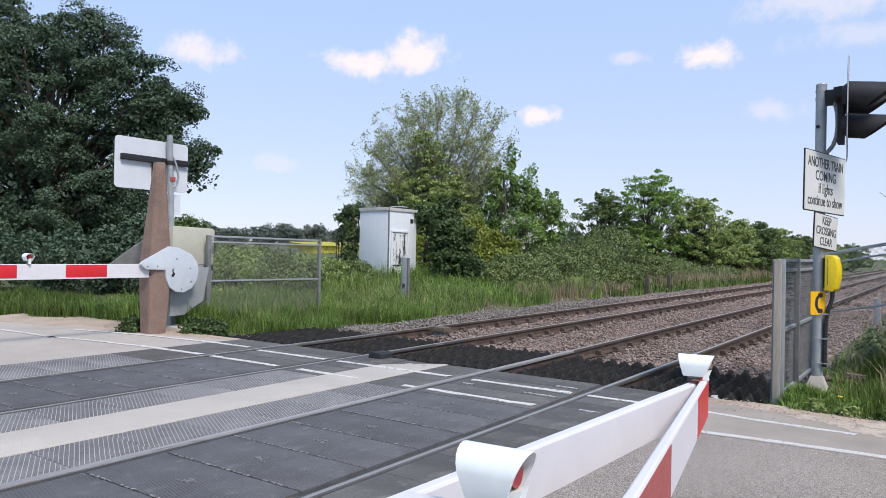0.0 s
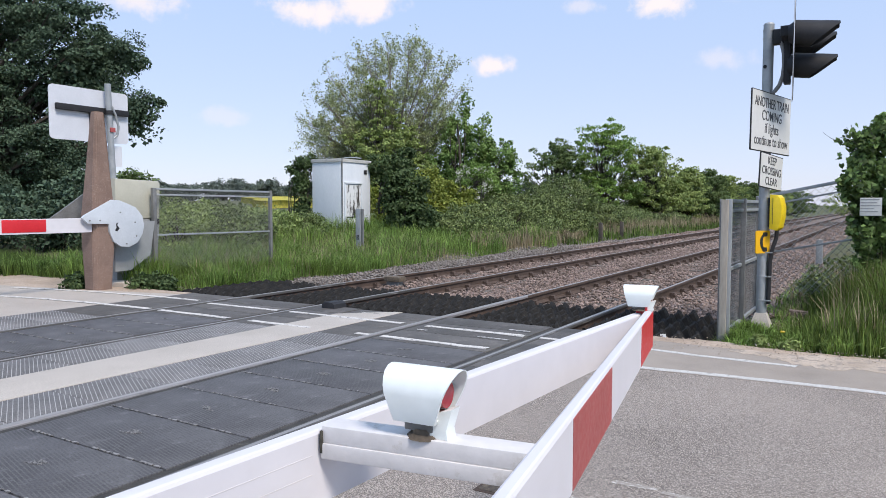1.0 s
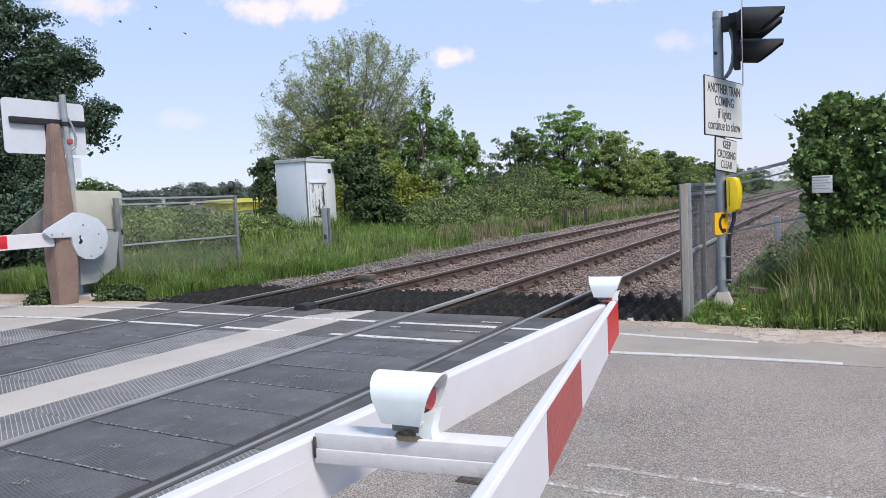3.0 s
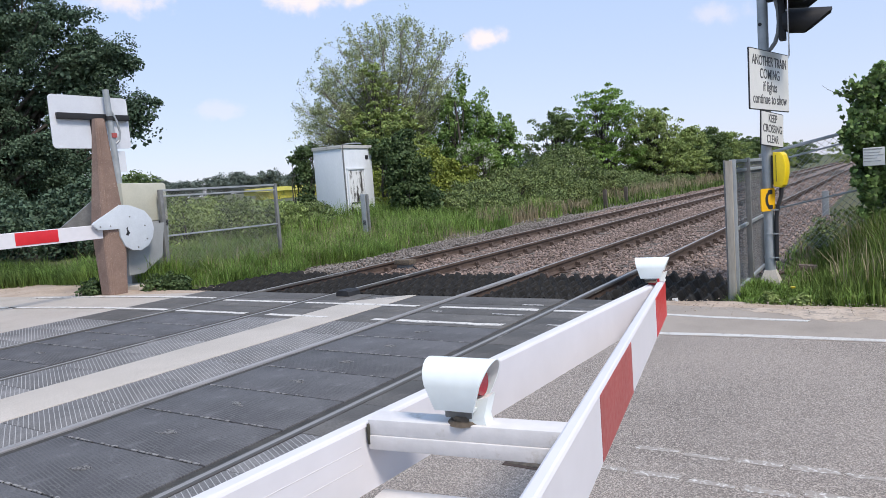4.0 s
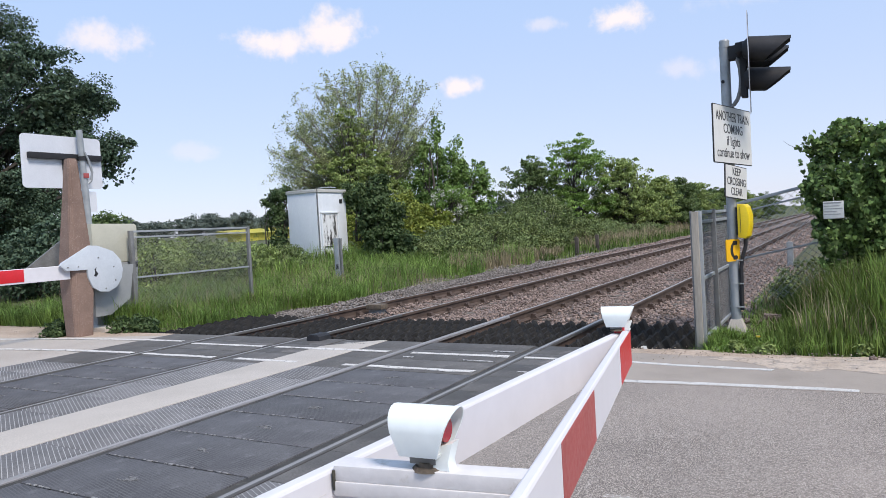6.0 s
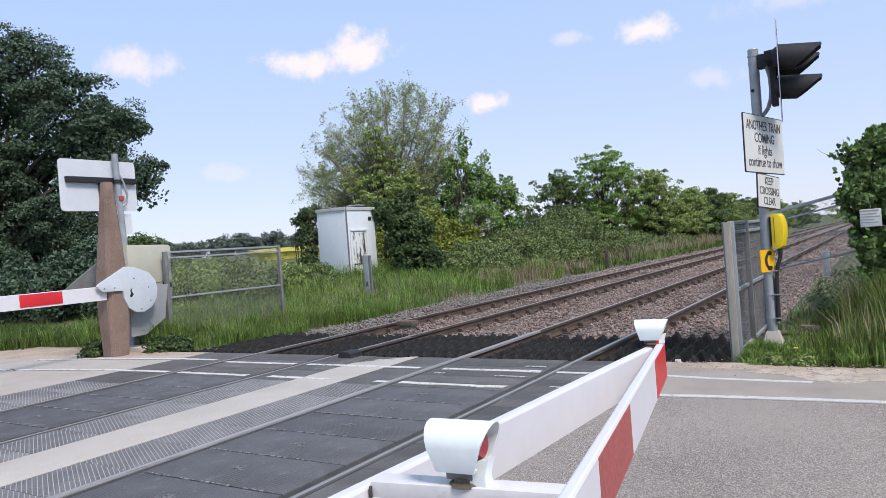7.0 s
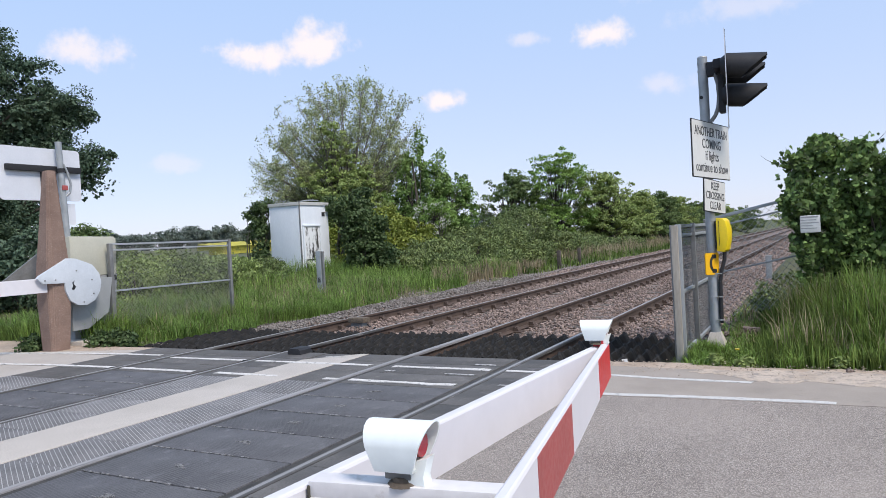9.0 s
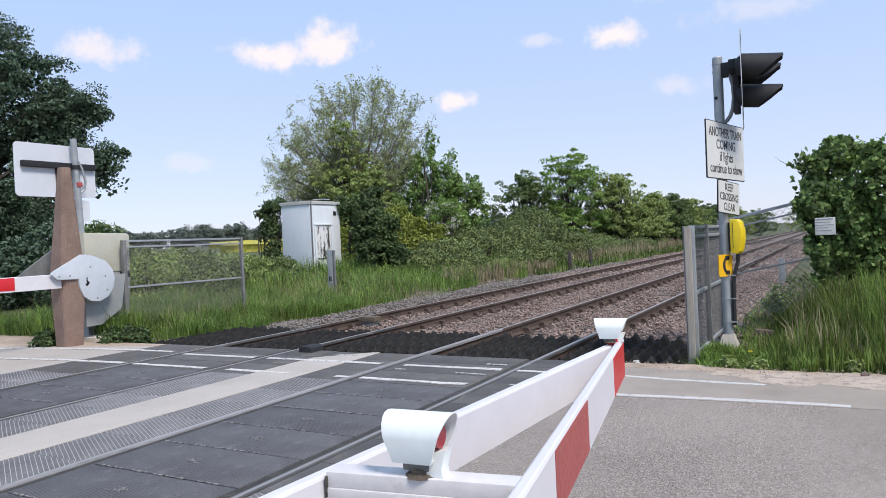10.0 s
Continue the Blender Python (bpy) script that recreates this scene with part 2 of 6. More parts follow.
YELLOW = material("yellow_plastic", (0.78, 0.56, 0.01), (0.85, 0.62, 0.02), 4, 0.4, 0.04, 60, speck=0.05)
AMBER = material("amber_sign", (0.80, 0.42, 0.01), (0.86, 0.47, 0.015), 4, 0.4, 0.04, 60, speck=0.05)
HUT_PAINT = material("hut_paint", (0.62, 0.66, 0.70), (0.72, 0.75, 0.78), 1.5, 0.6, 0.15, 30, spots=(0.50, 0.50, 0.49), spot_scale=3.2, spot_at=0.63, stretch=(1, 1, 0.35), speck=0.05)
HUT_DOOR = material("hut_door_peeling", (0.62, 0.63, 0.63), (0.70, 0.71, 0.71), 1.5, 0.7, 0.3, 30, spots=(0.05, 0.045, 0.04), spot_scale=3.2, spot_at=0.50, stretch=(1.6, 1.6, 0.55), speck=0.05)
ROOF_GREY = material("hut_roof", (0.42, 0.42, 0.40), (0.52, 0.51, 0.48), 3, 0.9, 0.3, 30, spots=(0.2, 0.19, 0.16), spot_scale=6, spot_at=0.6)
MOULD = material("dark_mould", (0.03, 0.03, 0.024), (0.10, 0.09, 0.07), 40, 0.95, 0.3, 60)
RUST = material("rust", (0.075, 0.058, 0.043), (0.18, 0.14, 0.10), 30, 0.9, 0.3, 60)
WOOD = material("weathered_timber", (0.30, 0.27, 0.225), (0.42, 0.385, 0.33), 5, 0.9, 0.3, 40, stretch=(1, 1, 0.2), speck=0.12)
BARK = material("bark", (0.05, 0.043, 0.035), (0.105, 0.09, 0.075), 5, 0.95, 0.6, 30)
TWIG = material("grey_bark", (0.16, 0.14, 0.12), (0.24, 0.215, 0.19), 5, 0.95, 0.3, 30)


def leaf_material(name, low, high, glow=0.25, island=0.35, rough=0.55):
    return material(name, low, high, 0.5, max(rough, 0.6), 0.0, 3.0, island=island, through_light=glow, gloss=0.25)


LEAF_OAK = leaf_material("leaf_dark_oak", (0.060, 0.102, 0.066), (0.104, 0.152, 0.09), 0.18, 0.45, 0.45)
LEAF_MID = leaf_material("leaf_mid_green", (0.225, 0.295, 0.098), (0.33, 0.405, 0.138), 0.3)
LEAF_DEEP = leaf_material("leaf_deep_green", (0.10, 0.155, 0.06), (0.165, 0.225, 0.08), 0.3)
LEAF_FRESH = leaf_material("leaf_fresh_green", (0.16, 0.275, 0.065), (0.25, 0.375, 0.095), 0.35)
LEAF_LEAFY = leaf_material("leaf_leafy_green", (0.145, 0.245, 0.07), (0.255, 0.37, 0.115), 0.35, 0.45)
LEAF_SPRING = leaf_material("leaf_spring_olive", (0.30, 0.35, 0.165), (0.42, 0.46, 0.23), 0.4)
LEAF_YELLOW = leaf_material("leaf_yellow_green", (0.19, 0.24, 0.045), (0.28, 0.32, 0.07), 0.3)
LEAF_DARK = leaf_material("leaf_ivy_dark", (0.055, 0.09, 0.036), (0.10, 0.15, 0.055), 0.15, 0.4, 0.4)
LEAF_BRAMBLE = leaf_material("leaf_bramble", (0.115, 0.165, 0.062), (0.215, 0.26, 0.095), 0.2, 0.62)
# wide tone range from leaf to leaf paints lit tops and dark gaps
LEAF_IVY = leaf_material("leaf_ivy_lit_tones", (0.065, 0.118, 0.036), (0.18, 0.265, 0.075), 0.2, 0.7, 0.4)
# far leaves lightened towards grey-blue: distance haze painted into the colour
LEAF_FAR_HAZED = leaf_material("leaf_far_hazed", (0.105, 0.135, 0.115), (0.14, 0.17, 0.14), 0.1, 0.3)
BLOSSOM = leaf_material("hawthorn_blossom", (0.55, 0.55, 0.48), (0.7, 0.7, 0.62), 0.2, 0.15)
# darker of two greens: shade on verge and bank put into the colour
GRASS_SHADED = leaf_material("grass_blades_shaded", (0.075, 0.128, 0.03), (0.165, 0.228, 0.055), 0.35, 0.65)
GRASS_LIGHT = leaf_material("grass_light", (0.135, 0.225, 0.052), (0.255, 0.36, 0.09), 0.35, 0.65)
GRASS_DRY = leaf_material("grass_dry", (0.27, 0.22, 0.135), (0.37, 0.31, 0.195), 0.25, 0.4)
RAPE = material("rapeseed_flower", (0.44, 0.38, 0.05), (0.58, 0.50, 0.07), 0.6, 0.9, 0.6, 4, spots=(0.20, 0.24, 0.05), spot_scale=1.1, spot_at=0.54, depth=0.2)


# ---- building helpers ----
def part(name, bm, mat, parent=None, label="", smooth=False):
    """Link a bmesh or mesh as one object, under a thing or a part."""
    own = isinstance(bm, bmesh.types.BMesh)
    if own:
        me = bpy.data.meshes.new(name)
        bmesh.ops.recalc_face_normals(bm, faces=bm.faces)
        bm.to_mesh(me)
        bm.free()
    else:
        me = bm
    if smooth:
        me.shade_smooth()
    elif own and len(me.polygons) < 20000:
        me.shade_smooth()
        me.set_sharp_from_angle(angle=radians(26))
    if mat and not me.materials:
        me.materials.append(mat)
    ob = new(name, me)
    if parent:
        ob.parent = parent
    return tagged(ob, label)


def thing(name, at, label, category, group="", kind="", turn=0.0):
    ob = new(name)
    ob.matrix_world = pose(*at, 0, 0, turn)
    ob.empty_display_size = 0.1
    return tagged(ob, label, category, group, kind)


def box(bm, x0, x1, y0, y1, z0, z1, bevel=0.0, m=None):
    r = bmesh.ops.create_cube(bm, size=1)
    vs = r["verts"]
    bmesh.ops.transform(bm, verts=vs, matrix=Matrix.Translation(((x0 + x1) / 2, (y0 + y1) / 2, (z0 + z1) / 2)) @ Matrix.Diagonal((x1 - x0, y1 - y0, z1 - z0, 1)))
    if bevel:
        es = list({e for v in vs for e in v.link_edges})
        q = bmesh.ops.bevel(bm, geom=es, offset=bevel, segments=2, affect="EDGES", profile=0.6)
        vs = list({v for f in q["faces"] for v in f.verts} | {v for v in vs if v.is_valid})
    if m is not None:
        bmesh.ops.transform(bm, verts=vs, matrix=m)
    return bm


def tube(bm, a, b, r0, r1=None, seg=12, caps=True):
    a, b = Vector(a), Vector(b)
    r1 = r0 if r1 is None else r1
    q = (b - a).to_track_quat("Z", "Y").to_matrix()
    rings = []
    for p, r in ((a, r0), (b, r1)):
        rings.append([bm.verts.new(p + q @ Vector((r * math.cos(2 * math.pi * i / seg), r * math.sin(2 * math.pi * i / seg), 0))) for i in range(seg)])
    for i in range(seg):
        j = (i + 1) % seg
        bm.faces.new((rings[0][i], rings[0][j], rings[1][j], rings[1][i]))
    if caps:
        bm.faces.new(rings[0][::-1])
        bm.faces.new(rings[1])
    return bm


def prism(bm, outline, place, depth, bevel=0.0):
    """An outline in (u, v) pushed through depth along w; place maps (u, v, w) to the thing's space."""
    lo = [bm.verts.new(place(u, v, 0)) for u, v in outline]
    hi = [bm.verts.new(place(u, v, depth)) for u, v in outline]
    faces = [bm.faces.new(lo[::-1]), bm.faces.new(hi)]
    n = len(outline)
    for i in range(n):
        j = (i + 1) % n
        faces.append(bm.faces.new((lo[i], lo[j], hi[j], hi[i])))
    if bevel:
        bmesh.ops.recalc_face_normals(bm, faces=faces)
        es = list({e for f in faces[:2] for e in f.edges})
        bmesh.ops.bevel(bm, geom=es, offset=bevel, segments=2, affect="EDGES", profile=0.6)
    return bm


def rounded(w, h, r, seg=5):
    """A rectangle with round corners, about its centre."""
    pts = []
    for cx, cy, a0 in ((w / 2 - r, h / 2 - r, 0), (-w / 2 + r, h / 2 - r, 90), (-w / 2 + r, -h / 2 + r, 180), (w / 2 - r, -h / 2 + r, 270)):
        for i in range(seg + 1):
            a = radians(a0 + 90 * i / seg)
            pts.append((cx + r * math.cos(a), cy + r * math.sin(a)))
    return pts


def raw_mesh(name, verts, sizes, loops):
    """A mesh straight from arrays: vertices, the number of corners of each face, and the corners."""
    me = bpy.data.meshes.new(name)
    me.vertices.add(len(verts))
    me.vertices.foreach_set("co", np.asarray(verts, np.float32).ravel())
    me.loops.add(len(loops))
    me.loops.foreach_set("vertex_index", np.asarray(loops, np.int32))
    me.polygons.add(len(sizes))
    sizes = np.asarray(sizes, np.int32)
    me.polygons.foreach_set("loop_start", np.concatenate(([0], np.cumsum(sizes)[:-1])).astype(np.int32))
    me.update(calc_edges=True)
    me.validate()
    return me


rng = np.random.default_rng(7)


def leaves_mesh(name, centres, size, aspect=0.55, spread=0.35, up=0.35, out=None):
    """Many small pointed leaves, each a folded pair of triangles, turned at random or mostly towards out."""
    n = len(centres)
    way = rng.normal(size=(n, 3))
    way /= np.linalg.norm(way, axis=1, keepdims=True)
    nor = rng.normal(size=(n, 3)) * (1.0 if out is None else 0.55) + (0, 0, up * 2)
    if out is not None:
        nor += out * 0.75
    nor -= (nor * way).sum(1, keepdims=True) * way
    nor /= np.linalg.norm(nor, axis=1, keepdims=True) + 1e-9
    side = np.cross(way, nor)
    s = (size * rng.uniform(1 - spread, 1 + spread, n))[:, None]
    base, tip = centres - way * s * 0.5, centres + way * s * 0.5
    fold = nor * s * 0.12
    verts = np.stack([base, centres - side * s * aspect / 2 + fold, tip, centres + side * s * aspect / 2 + fold], 1).reshape(-1, 3)
    i = np.arange(n)[:, None] * 4
    loops = np.hstack([i, i + 1, i + 2, i, i + 2, i + 3]).ravel()
    return raw_mesh(name, verts, np.full(2 * n, 3), loops)


def ivy_mesh(name, centres, size, out):
    """Broad ivy leaves that hang tip down like shingles: two shoulders, a notched base and a pointed tip."""
    n = len(centres)
    nor = out + rng.normal(size=(n, 3)) * 0.8
    nor /= np.linalg.norm(nor, axis=1, keepdims=True)
    way = rng.normal(size=(n, 3)) * 0.45 + (0, 0, -1)
    way -= (nor * way).sum(1, keepdims=True) * nor
    way /= np.linalg.norm(way, axis=1, keepdims=True)
    side = np.cross(way, nor)
    s = (size * rng.uniform(0.6, 1.35, n))[:, None]
    shape = ((-0.28, 0.0, 0.0), (-0.5, 0.32, -0.05), (-0.05, 0.5, -0.12), (0.6, 0.0, -0.1), (-0.05, -0.5, -0.12), (-0.5, -0.32, -0.05))
    verts = np.stack([centres + (way * a + side * b + nor * c) * s for a, b, c in shape], 1).reshape(-1, 3)
    i = np.arange(n)[:, None] * 6
    loops = np.hstack([i, i + 1, i + 2, i, i + 2, i + 3, i, i + 3, i + 4, i, i + 4, i + 5]).ravel()
    return raw_mesh(name, verts, np.full(4 * n, 3), loops)


def shells(lobes, clumps, per, radius, hollow=0.55, flat=0.75):
    """Leaf places on bumpy clumps, which stand on the outer part of a few ellipsoids (x, y, z, rx, ry, rz), with the way each leaf faces."""
    lobes = np.array(lobes, float)
    weight = lobes[:, 3] * lobes[:, 4] + lobes[:, 5] * lobes[:, 3]
    pick = rng.choice(len(lobes), clumps, p=weight / weight.sum())
    d = rng.normal(size=(clumps, 3))
    d /= np.linalg.norm(d, axis=1, keepdims=True)
    r = rng.uniform(hollow, 1.0, (clumps, 1)) ** 0.7
    centres = lobes[pick, :3] + d * r * lobes[pick, 3:]
    size = radius * rng.uniform(0.8, 2.1, (clumps, 1, 1))
    ball = rng.normal(size=(clumps, per, 3)) + d[:, None] * 0.3 + (0, 0, 0.35)
    ball /= np.linalg.norm(ball, axis=2, keepdims=True)
    knob = rng.normal(size=(clumps, 7, 3))
    knob /= np.linalg.norm(knob, axis=2, keepdims=True)
    near = np.einsum("cpi,cki->cpk", ball, knob).max(2)[..., None].clip(0, 1)
    reach = (0.62 + 0.55 * near ** 4) * (0.40 + 0.65 * rng.random((clumps, per, 1)) ** 0.6)
    pts = centres[:, None] + ball * reach * size * (1, 1, flat)
    out = ball + 0.5 * d[:, None]
    return centres, pts.reshape(-1, 3), out.reshape(-1, 3)


def sticks_mesh(name, rods):
    """Three-sided tapering twigs from rows (start, end, radius there, radius here)."""
    a, b = np.array([r[0] for r in rods]), np.array([r[1] for r in rods])
    ra, rb = np.array([r[2] for r in rods])[:, None], np.array([r[3] for r in rods])[:, None]
    d = b - a
    d /= np.linalg.norm(d, axis=1, keepdims=True) + 1e-9
    s = np.cross(d, (0.31, 0.77, 0.55))
    s /= np.linalg.norm(s, axis=1, keepdims=True)
    t = np.cross(d, s)
    ring = []
    for p, r in ((a, ra), (b, rb)):
        for k in range(3):
            ang = 2 * math.pi * k / 3
            ring.append(p + (s * math.cos(ang) + t * math.sin(ang)) * r)
    verts = np.stack(ring, 1).reshape(-1, 3)
    i = np.arange(len(rods))[:, None] * 6
    loops = np.hstack([i + k for k in (0, 1, 4, 3, 1, 2, 5, 4, 2, 0, 3, 5)]).ravel()
    return raw_mesh(name, verts, np.full(3 * len(rods), 4), loops)


def open_tree(name, base, aims, label, mat, bark, leaf=0.1, trunk_r=0.2, sides=9, twigs=6, tuft=12):
    """A tree with arching limbs towards aims, side branches and twigs, and thin tufts of leaves on the twigs."""
    t = thing(name, base, label, "tree")
    rods, tufts = [], []

    def run(points, r0, r1):
        for k in range(len(points) - 1):
            f0, f1 = k / (len(points) - 1), (k + 1) / (len(points) - 1)
            rods.append((points[k], points[k + 1], r0 + (r1 - r0) * f0, r0 + (r1 - r0) * f1))

    def arc(a, b, lift, n):
        mid = (a + b) / 2 + np.array((0, 0, lift)) + rng.normal(size=3) * np.linalg.norm(b - a) * 0.05
        f = np.linspace(0, 1, n)[:, None]
        return a * (1 - f) ** 2 + 2 * mid * f * (1 - f) + b * f ** 2

    run(np.array([(0, 0, -0.3), (0.05, 0, 1.2), (0.0, 0.05, 2.6), (0.1, 0.05, 4.2)]), trunk_r, trunk_r * 0.5)
    for aim in aims:
        aim = np.array(aim, float)
        foot = np.array((0.03, 0.02, min(rng.uniform(0.9, 3.6), aim[2] * 0.6)))
        main = arc(foot, aim, 0.10 * np.linalg.norm(aim - foot), 9)
        run(main, trunk_r * 0.30, 0.012)
        long = np.linalg.norm(aim - foot)
        for k in range(sides):
            f = rng.uniform(0.32, 1.0)
            p = main[min(int(f * 8), 8)]
            d = (aim - foot) / long + rng.normal(size=3) * 0.55 + (0, 0, 0.25)
            d /= np.linalg.norm(d)
            size = long * 0.28 * (1.15 - 0.6 * f) * rng.uniform(0.6, 1.2)
            branch = arc(p, p + d * size, 0.05, 5)
            run(branch, 0.011, 0.0045)
            for j in range(twigs):
                q = branch[rng.integers(1, 5)]
                e = d + rng.normal(size=3) * 0.6 + (0, 0, 0.3)
                tip = q + e / np.linalg.norm(e) * rng.uniform(0.2, 0.5)
                rods.append((q, tip, 0.005, 0.003))
                tufts.append(tip + rng.normal(size=(tuft, 3)) * 0.075)
    part("trunk", sticks_mesh("trunk", rods), bark, t)
    part("crown", leaves_mesh("crown", np.vstack(tufts), leaf, 0.6, up=0.5), mat, t)
    return t


def limb(bm, a, b, r0, r1, seg=5, steps=3, sag=0.12):
    a, b = Vector(a), Vector(b)
    off = Vector(rng.normal(size=3)) * (b - a).length * sag
    last, lr = a, r0
    for k in range(1, steps + 1):
        f = k / steps
        p = a.lerp(b, f) + off * math.sin(math.pi * f)
        r = r0 + (r1 - r0) * f
        tube(bm, last, p, lr, r, seg, caps=False)
        last, lr = p, r


def tree(name, base, height, lobes, clumps, per, radius, leaf, mat, label, trunk_r=0.2, twigs=0, bark=None, category="tree", group="", limbs=60, hollow=0.55, aspect=0.6, flat=0.75, inner=0):
    """A tapered trunk, limbs out to the clumps, and a crown of single leaves. Lobes are relative to the base."""
    t = thing(name, base, label, category, group)
    centres, pts, out = shells(lobes, clumps, per, radius, hollow, flat)
    bm = bmesh.new()
    top = Vector((rng.normal() * 0.2, rng.normal() * 0.2, height * 0.72))
    limb(bm, (0, 0, -0.3), top, trunk_r, trunk_r * 0.25, 8, 5, 0.03)
    for c in centres[:limbs]:
        f = min(max((c[2] / height) * 0.62, 0.12), 0.95)
        limb(bm, top * f, c, trunk_r * 0.32 * (1 - 0.6 * f), 0.012, 5, 3, 0.10)
    for c in centres[:twigs]:
        for _ in range(7):
            d = Vector(rng.normal(size=3) + (0, 0, 0.6)).normalized() * radius * rng.uniform(1.2, 2.6)
            limb(bm, c, Vector(c) + d, 0.009, 0.003, 3, 2, 0.1)
    part("trunk", bm, bark or BARK, t)
    part("crown", leaves_mesh("crown", pts, leaf, aspect, out=out), mat, t)
    if inner:
        _, deep, _ = shells(np.array(lobes) * (1, 1, 1, 0.7, 0.7, 0.7), inner, 60, radius * 1.4, 0.2)
        part("inner_foliage", leaves_mesh("inner_foliage", deep, leaf * 1.9, 0.8), mat, t)
    return t


def blades_mesh(name, xy, height, base_z, lean=0.35, width=0.010):
    """Grass blades of two joints, each bent its own way."""
    n = len(xy)
    a = rng.uniform(0, 2 * np.pi, n)
    d = np.stack([np.cos(a), np.sin(a), np.zeros(n)], 1)
    s = np.stack([-np.sin(a), np.cos(a), np.zeros(n)], 1)
    h = height[:, None]
    root = np.column_stack([xy, base_z])
    w = width * rng.uniform(0.6, 1.5, (n, 1))
    bend = rng.uniform(0.1, 1.0, (n, 1)) * lean
    mid = root + d * h * bend * 0.3 + (0, 0, 1) * h * 0.6
    tip = root + d * h * bend + (0, 0, 1) * h * (1.0 - 0.25 * bend)
    verts = np.stack([root - s * w, root + s * w, mid + s * w * 0.8, mid - s * w * 0.8, tip], 1).reshape(-1, 3)
    i = np.arange(n)[:, None] * 5
    loops = np.hstack([i, i + 1, i + 2, i, i + 2, i + 3, i + 3, i + 2, i + 4]).ravel()
    return raw_mesh(name, verts, np.full(3 * n, 3), loops)


def step(v, a, b):
    t = np.clip((v - a) / (b - a), 0, 1)
    return t * t * (3 - 2 * t)


def ground_z(x, y):
    """Height of the ground sheet: trackbed, verges, bank and the fields beyond."""
    x, y = np.asarray(x, float), np.asarray(y, float)
    beyond = step(y, 5.75, 6.05) + step(-y, 3.2, 3.5)                 # past the road's edges
    bed = step(x, -7.7, -6.9) * step(-x, -1.75, -1.45 + 0 * y)                  # trackbed
    left = -0.02 + 0.42 * step(-x, 8.2, 12.5) * step(y, 8, 17)
    right = -0.03 + 0.30 * step(x, 2.1, 4.0) * step(y, 6.1, 8.0)
    verge = np.where(x < -3, left, right)
    z = (1 - beyond) * -0.07 + beyond * (bed * -0.24 + (1 - bed) * verge)
    r = np.hypot(x, y)
    return z + step(r, 45, 230) * 2.4 * step(-x, 5, 60)


# ---- ground, road and crossing ----
def axis(*runs):
    vals = []
    for a, b, n in runs:
        vals += list(np.linspace(a, b, n, endpoint=False))
    return np.array(vals + [runs[-1][1]])


gx = axis((-1500, -300, 8), (-300, -60, 14), (-60, -16, 22), (-16, -7, 24), (-7, 4, 56), (4, 12, 20), (12, 60, 12), (60, 1500, 10))
gy = axis((-1500, -60, 8), (-60, -5, 12), (-5, 5.6, 18), (5.6, 6.2, 8), (6.2, 22, 60), (22, 60, 30), (60, 300, 16), (300, 1500, 8))
GX, GY = np.meshgrid(gx, gy)
gv = np.column_stack([GX.ravel(), GY.ravel(), ground_z(GX, GY).ravel()])
gv[:, 2] += np.where((np.abs(gv[:, 0]) < 30) & (gv[:, 1] > 6.2) & ((gv[:, 0] < -6.5) | (gv[:, 0] > 1.8)), rng.normal(size=len(gv)) * 0.025, 0)
ii = (np.arange(len(gy) - 1)[:, None] * len(gx) + np.arange(len(gx) - 1)[None, :]).ravel()
gl = np.column_stack([ii, ii + 1, ii + 1 + len(gx), ii + len(gx)]).ravel()
ground = part("ground", raw_mesh("ground", gv, np.full(len(ii), 4), gl), SOIL, smooth=True)
tagged(ground, "green and brown soil of verges and fields", "ground", kind="structure")


def ragged(outline, pace=0.07, amount=0.05):
    """The same outline in short steps, each pushed to and fro."""
    pts = []
    for (xa, ya), (xb, yb) in zip(outline, outline[1:] + outline[:1]):
        n = max(1, int(math.hypot(xb - xa, yb - ya) / pace))
        for k in range(n):
            x, y = xa + (xb - xa) * k / n, ya + (yb - ya) * k / n
            pts.append((x, y + amount * (noise.noise((x * 4, y * 4, 1.5)) + 0.8 * noise.noise((x * 13, y * 13, 7.0)))))
    return pts


def slab(name, outline, z0, z1, mat, label, category):
    ob = part(name, prism(bmesh.new(), outline, lambda u, v, w: Vector((u, v, z0 + w)), z1 - z0), mat)
    return tagged(ob, label, category, kind="structure")


slab("road", [(0.66, -3.2), (60, -3.2), (60, 5.62), (12, 5.66), (5, 5.70), (1.5, 5.74), (0.66, 5.80)], -0.3, -0.004, ASPHALT, "grey worn asphalt road with pale chippings", "road")
slab("road", [(-5.94, 5.80), (-7.4, 5.42), (-9.0, 5.12), (-12.0, 4.45), (-22, 1.6), (-70, -12), (-70, -20), (-20, -6.2), (-12, -3.9), (-5.94, -3.2)], -0.3, -0.006, FAR_ASPHALT, "pale sandy asphalt road bending away beyond the crossing", "road")
slab("pavement", ragged([(0.72, 5.75), (8.0, 5.66), (8.0, 5.95), (3.4, 6.02), (2.4, 5.95), (1.4, 6.10), (0.72, 6.02)]), -0.2, -0.012, DIRT, "strip of sandy dirt and grit along the road edge", "dirt")
SMOOTH_ASPHALT = material("smooth_asphalt", (0.285, 0.244, 0.206), (0.375, 0.322, 0.273), 1.7, 0.9, 0.4, 90.0, spots=(0.20, 0.18, 0.16), spot_scale=9.0, spot_at=0.62, speck=0.14)
slab("road", [(0.668, 4.46), (1.2, 4.44), (2.2, 4.51), (3.2, 4.55), (5.0, 4.60), (12, 4.6), (12, 5.63), (5, 5.67), (1.5, 5.71), (0.668, 5.77)], -0.2, 0.0, SMOOTH_ASPHALT, "smoother grey asphalt strip along the road edge", "road")
